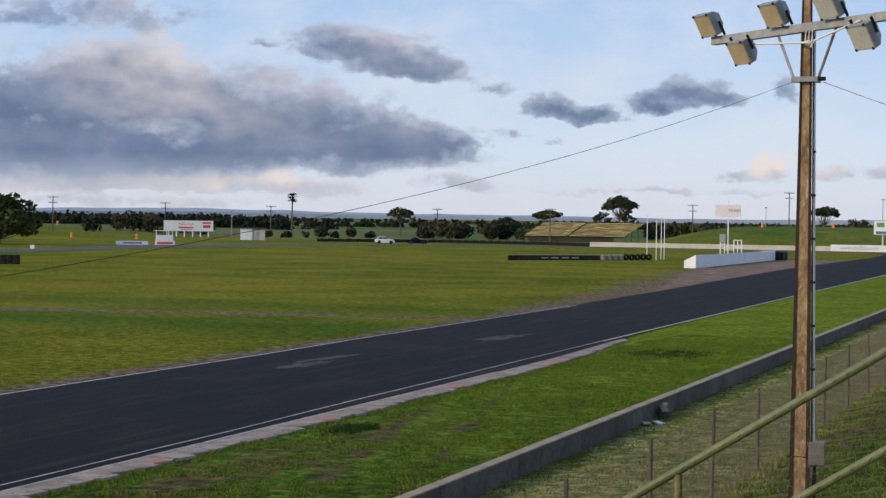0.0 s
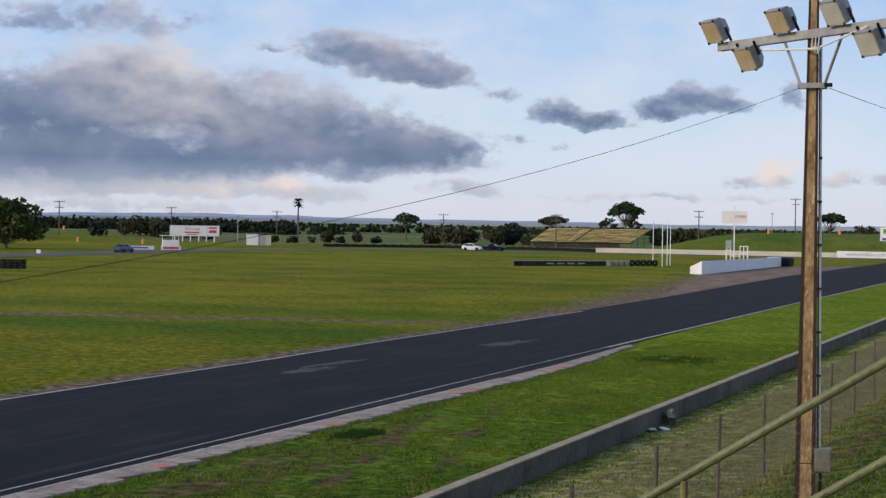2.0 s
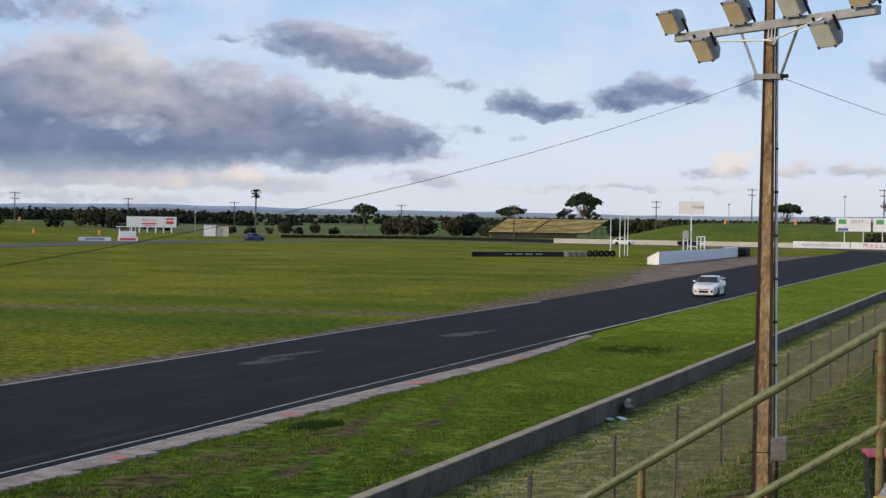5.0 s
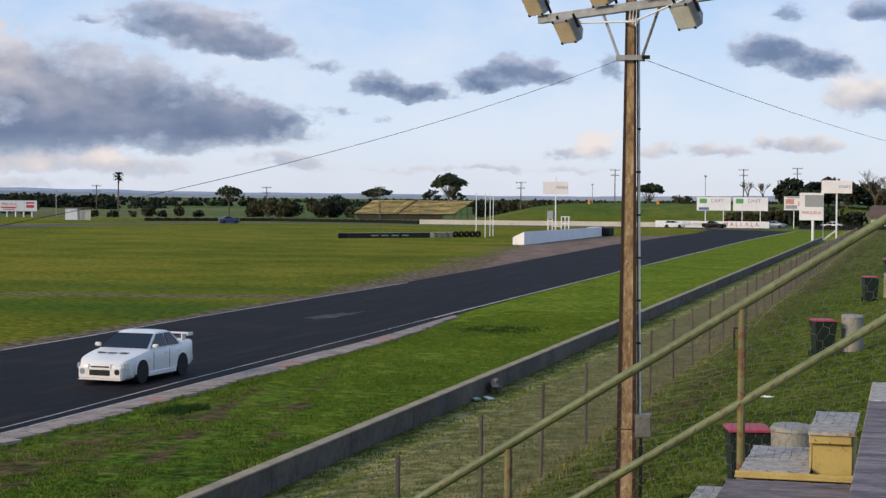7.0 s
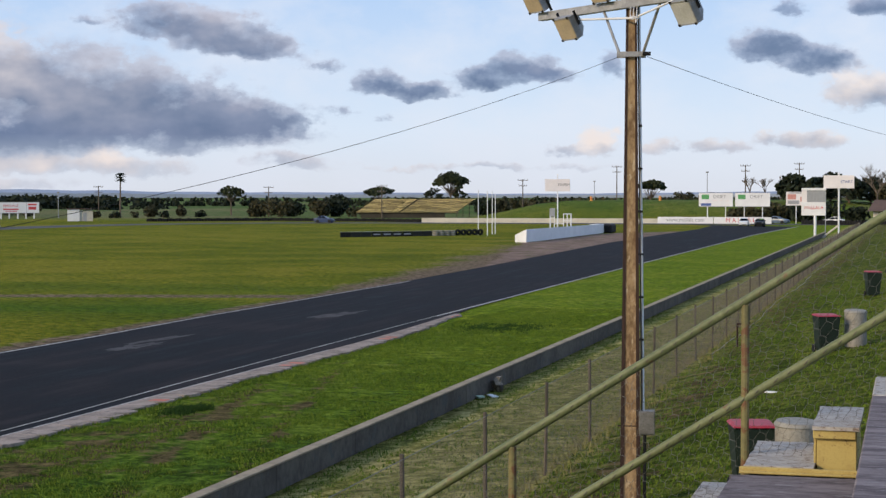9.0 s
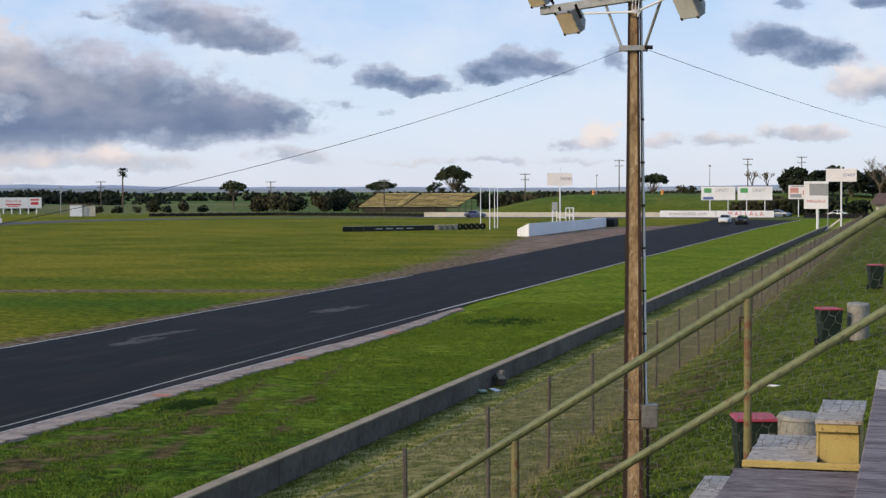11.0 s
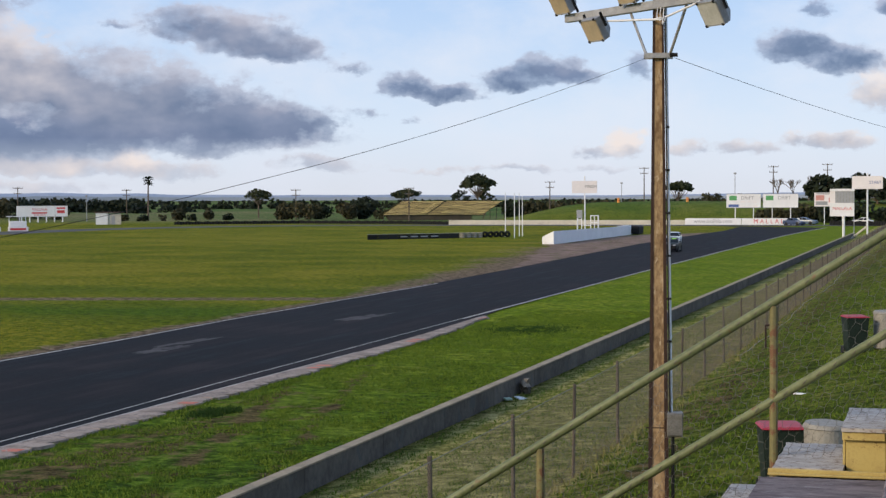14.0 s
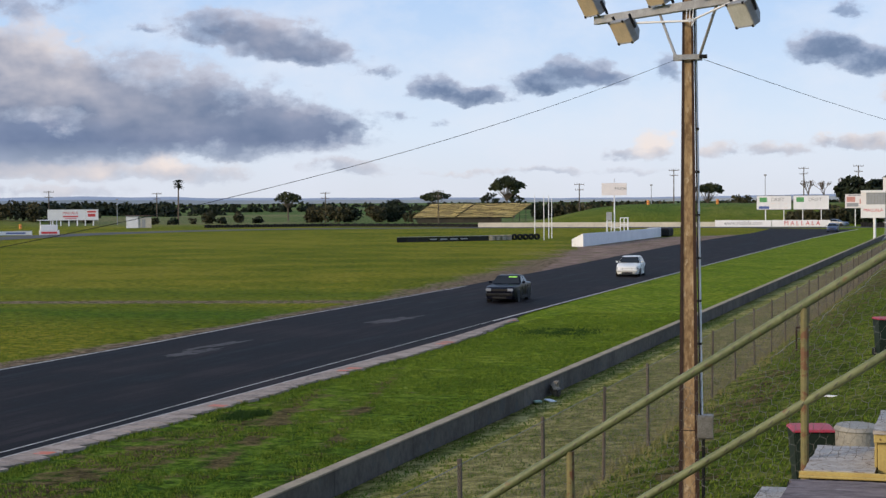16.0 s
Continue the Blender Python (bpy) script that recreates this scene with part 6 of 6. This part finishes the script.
EVO = car("sports_sedan", "white sports sedan with a tall rear wing and bonnet vents", PAINT_WHITE, 4.35, 1.77, 1.40, 0.77, 0.93, 0.82, 0.05, -0.92, -1.42, 1.02, (1.27, -1.24), 0.315, RIM_DARK, rally=True)
HATCH = car("hatchback", "cream-white three-box-less hatchback racing car", PAINT_CREAM, 4.0, 1.69, 1.41, 0.82, 0.92, 0.80, 0.15, -1.25, -1.78, 0.92, (1.2, -1.22), 0.30, RIM)
part("screen_strip", B(1.955, 1.985, -0.45, 0.45, 0.50, 0.60, 0.01), surface("pale_yellow_panel", (0.62, 0.55, 0.20), (0.55, 0.5, 0.2), 3, 0.6), HATCH[0], "pale yellow front strip")
COUPE = car("old_sedan", "dark blue-black boxy old sedan with a green sun strip", PAINT_DARK, 4.35, 1.71, 1.40, 0.86, 0.93, 0.62, 0.05, -0.85, -1.3, 0.95, (1.28, -1.18), 0.31, RIM_DARK, square=True)
part("sun_strip", pane(((0.20, 0.05, 1.22), (0.20, 0.52, 1.22), (0.11, 0.5, 1.31), (0.11, 0.05, 1.31)), (0.7, 0, 0.7), 0.03), surface("lime_sticker", (0.35, 0.75, 0.10), (0.3, 0.65, 0.1), 3, 0.5), COUPE[0], "lime green sticker")
BLUE = car("compact_car", "dark blue compact racing sedan", PAINT_BLUE, 4.1, 1.68, 1.38, 0.84, 0.93, 0.78, 0.12, -0.95, -1.4, 0.98, (1.25, -1.2), 0.30, RIM_DARK)
parked, _ = car("parked_car", "blue-grey sedan parked behind the sign wall", paint("blue_grey_car_paint", (0.10, 0.14, 0.21)), 4.6, 1.78, 1.42, 0.86, 0.95, 0.85, 0.1, -1.0, -1.5, 1.0, (1.35, -1.3), 0.31, RIM)
parked.matrix_basis = pose(-14.4, 339.5, 0, 0, 0, -20)
parked, _ = car("parked_car", "white car parked beyond the tyre barrier", PAINT_WHITE, 4.3, 1.7, 1.45, 0.86, 0.95, 0.85, 0.1, -1.2, -1.7, 0.95, (1.3, -1.25), 0.31, RIM)
parked.matrix_basis = pose(-3.6, 333.0, 0, 0, 0, 170)


# ---- grass blades: tufts on the near verges ----
def tufts(name, count, box_, h, seed, mat_, label, avoid=None):
    r = np.random.default_rng(seed)
    x = r.uniform(box_[0], box_[1], count)
    y = box_[2] + (box_[3] - box_[2]) * r.uniform(0, 1, count) ** 1.6
    if mat_ is WEED:
        x = (box_[0] + box_[1]) / 2 + (box_[1] - box_[0]) * 0.26 * r.normal(size=count)
        y = (box_[2] + box_[3]) / 2 + (box_[3] - box_[2]) * 0.26 * r.normal(size=count)
    dxw = 0.016
    keep = [k for k in range(count) if noise.noise((x[k] * 0.5, y[k] * 0.5, seed)) + 0.6 * noise.noise((x[k] * 1.9, y[k] * 1.9, 2)) > -0.30 - 0.1 * step(40, 60, y[k])
            and not (-8.0 < x[k] < -1 and y[k] < 50 and noise.noise((x[k] * 0.75, y[k] * 0.42, 4)) + 0.5 * noise.noise((x[k] * 2.5, y[k] * 1.6, 9)) > 0.12)]
    verts, faces = [], []
    for k in keep:
        z = ground_z(x[k], y[k])
        for _ in range(3):
            a = r.uniform(0, 6.283)
            px, py = x[k] + r.normal() * 0.05, y[k] + r.normal() * 0.05
            hh = h * r.uniform(0.4, 1.1)
            dx, dy = math.cos(a) * dxw, math.sin(a) * dxw
            lx, ly = r.normal() * 0.35 * hh, r.normal() * 0.35 * hh
            o = len(verts)
            verts += [(px - dx, py - dy, z - 0.01), (px + dx, py + dy, z - 0.01), (px + lx, py + ly, z + hh)]
            faces.append((o, o + 1, o + 2))
    tagged(mesh_of(name, verts, faces, mat_), label, "grass", kind="stuff")


tufts("grass", 7000, (-8.3, -7.75, 24, 80), 0.075, 9, BLADE, "ragged grass creeping over the kerb")
tufts("grass", 60000, (-7.9, -0.15, 24, 85), 0.055, 3, BLADE, "lush green grass between kerb and wall")
tufts("grass", 9000, (0.15, 4.6, 22, 80), 0.06, 4, BLADE, "thin grass between wall and fence")
tufts("grass", 16000, (4.8, 12, 24, 90), 0.06, 5, BLADE, "grass on the spectators' bank")
for cx, cy, rx, ry in ((-5.6, 72.8, 1.7, 1.8), (-7.0, 44.2, 0.5, 0.9)):
    tufts("weeds", 900, (cx - rx, cx + rx, cy - ry, cy + ry), 0.11, int(cy), WEED, "dark clump of weeds in the verge")
tufts("grass", 1000, (4.4, 5.2, 22, 90), 0.17, 6, DRYBLADE, "dry straw-coloured grass along the fence's foot")
tufts("grass", 9000, (-34, -20.6, 40, 110), 0.06, 8, BLADE, "mown grass along the infield edge")


# ---- what moves: four cars ----
def drive(who, rows):
    """rows: seconds, place and heading in degrees from the x axis; the wheels roll."""
    body, hubs = who
    walk(body, [(t, pose(x, y, 0.036, 0, 0, a)) for t, x, y, a in rows])
    for hub in hubs:
        at = hub.matrix_basis.translation.copy()
        walk(hub, [(k * 0.25, pose(*at) @ Matrix.Rotation(radians(62 * k % 360), 4, "Y")) for k in range(65)])


def motions():
    drive(EVO, ((0, -14.0, 338, -100), (1.5, -14.2, 288, -90), (2.5, -13.9, 243, -90), (3, -14.2, 220, -90), (3.5, -14.0, 198, -89.5), (4.7, -12.6, 138, -89), (5.8, -11.4, 90, -90), (6, -11.25, 83.2, -90),
                (6.5, -11.25, 66.2, -91.5), (7, -11.45, 50.7, -93), (7.2, -11.5, 45.0, -92), (8.5, -13.5, 10, -92), (11, -14, -50, -90), (16, -14, -140, -90)))
    drive(HATCH, ((0, -126, 325.5, 28), (1.5, -112.5, 327, 6), (3.5, -95, 328, 2), (6, -49.5, 329, 0), (6.5, -40.7, 329, 0), (7, -32.6, 328.5, -2), (8, -21.6, 324, -40), (8.5, -19.2, 318, -70), (9.5, -17.6, 300, -92), (11, -18.2, 276, -92),
                  (11.5, -19.2, 268, -94), (12, -20.2, 259.5, -94), (12.5, -20.4, 247, -92), (13, -20.3, 232.8, -90), (14, -18.8, 199.5, -87), (15, -15.8, 162.6, -85), (15.5, -13.9, 142.3, -86), (16, -12.6, 124.2, -86.5)))
    drive(COUPE, ((0, -119.5, 327, 20), (1.5, -108.4, 328, 3), (3.5, -86.4, 329, 0), (6, -37.3, 330, 0), (6.5, -30.4, 329.5, -3), (7, -24.9, 328, -14), (8, -17.3, 321, -65), (8.5, -15.6, 314, -82), (9.5, -14.6, 295, -90), (11, -14.7, 268, -91),
                  (11.5, -15.4, 261, -93), (12, -15.9, 250.6, -92), (12.5, -16.2, 235.9, -91), (13, -16.0, 215.6, -90), (14, -15.1, 173.6, -89), (15, -13.95, 129.2, -88), (15.5, -13.65, 111.3, -88), (16, -13.35, 93.5, -88)))
    drive(BLUE, ((0, -132, 190, 92), (1.5, -134, 226, 92), (2.5, -135.5, 249, 92), (3.5, -136.5, 271, 82), (6, -126.5, 307, 52), (7, -119.5, 318, 40), (8, -112, 325, 20), (8.5, -108, 327, 8), (11, -72.5, 328, 0), (12.5, -38.0, 328, 0),
                 (13.6, -19.5, 329, -15), (14.5, -12.7, 325.5, -55), (15, -11, 318, -80), (15.5, -10.5, 301, -90), (16, -10.8, 284, -90)))


motions()
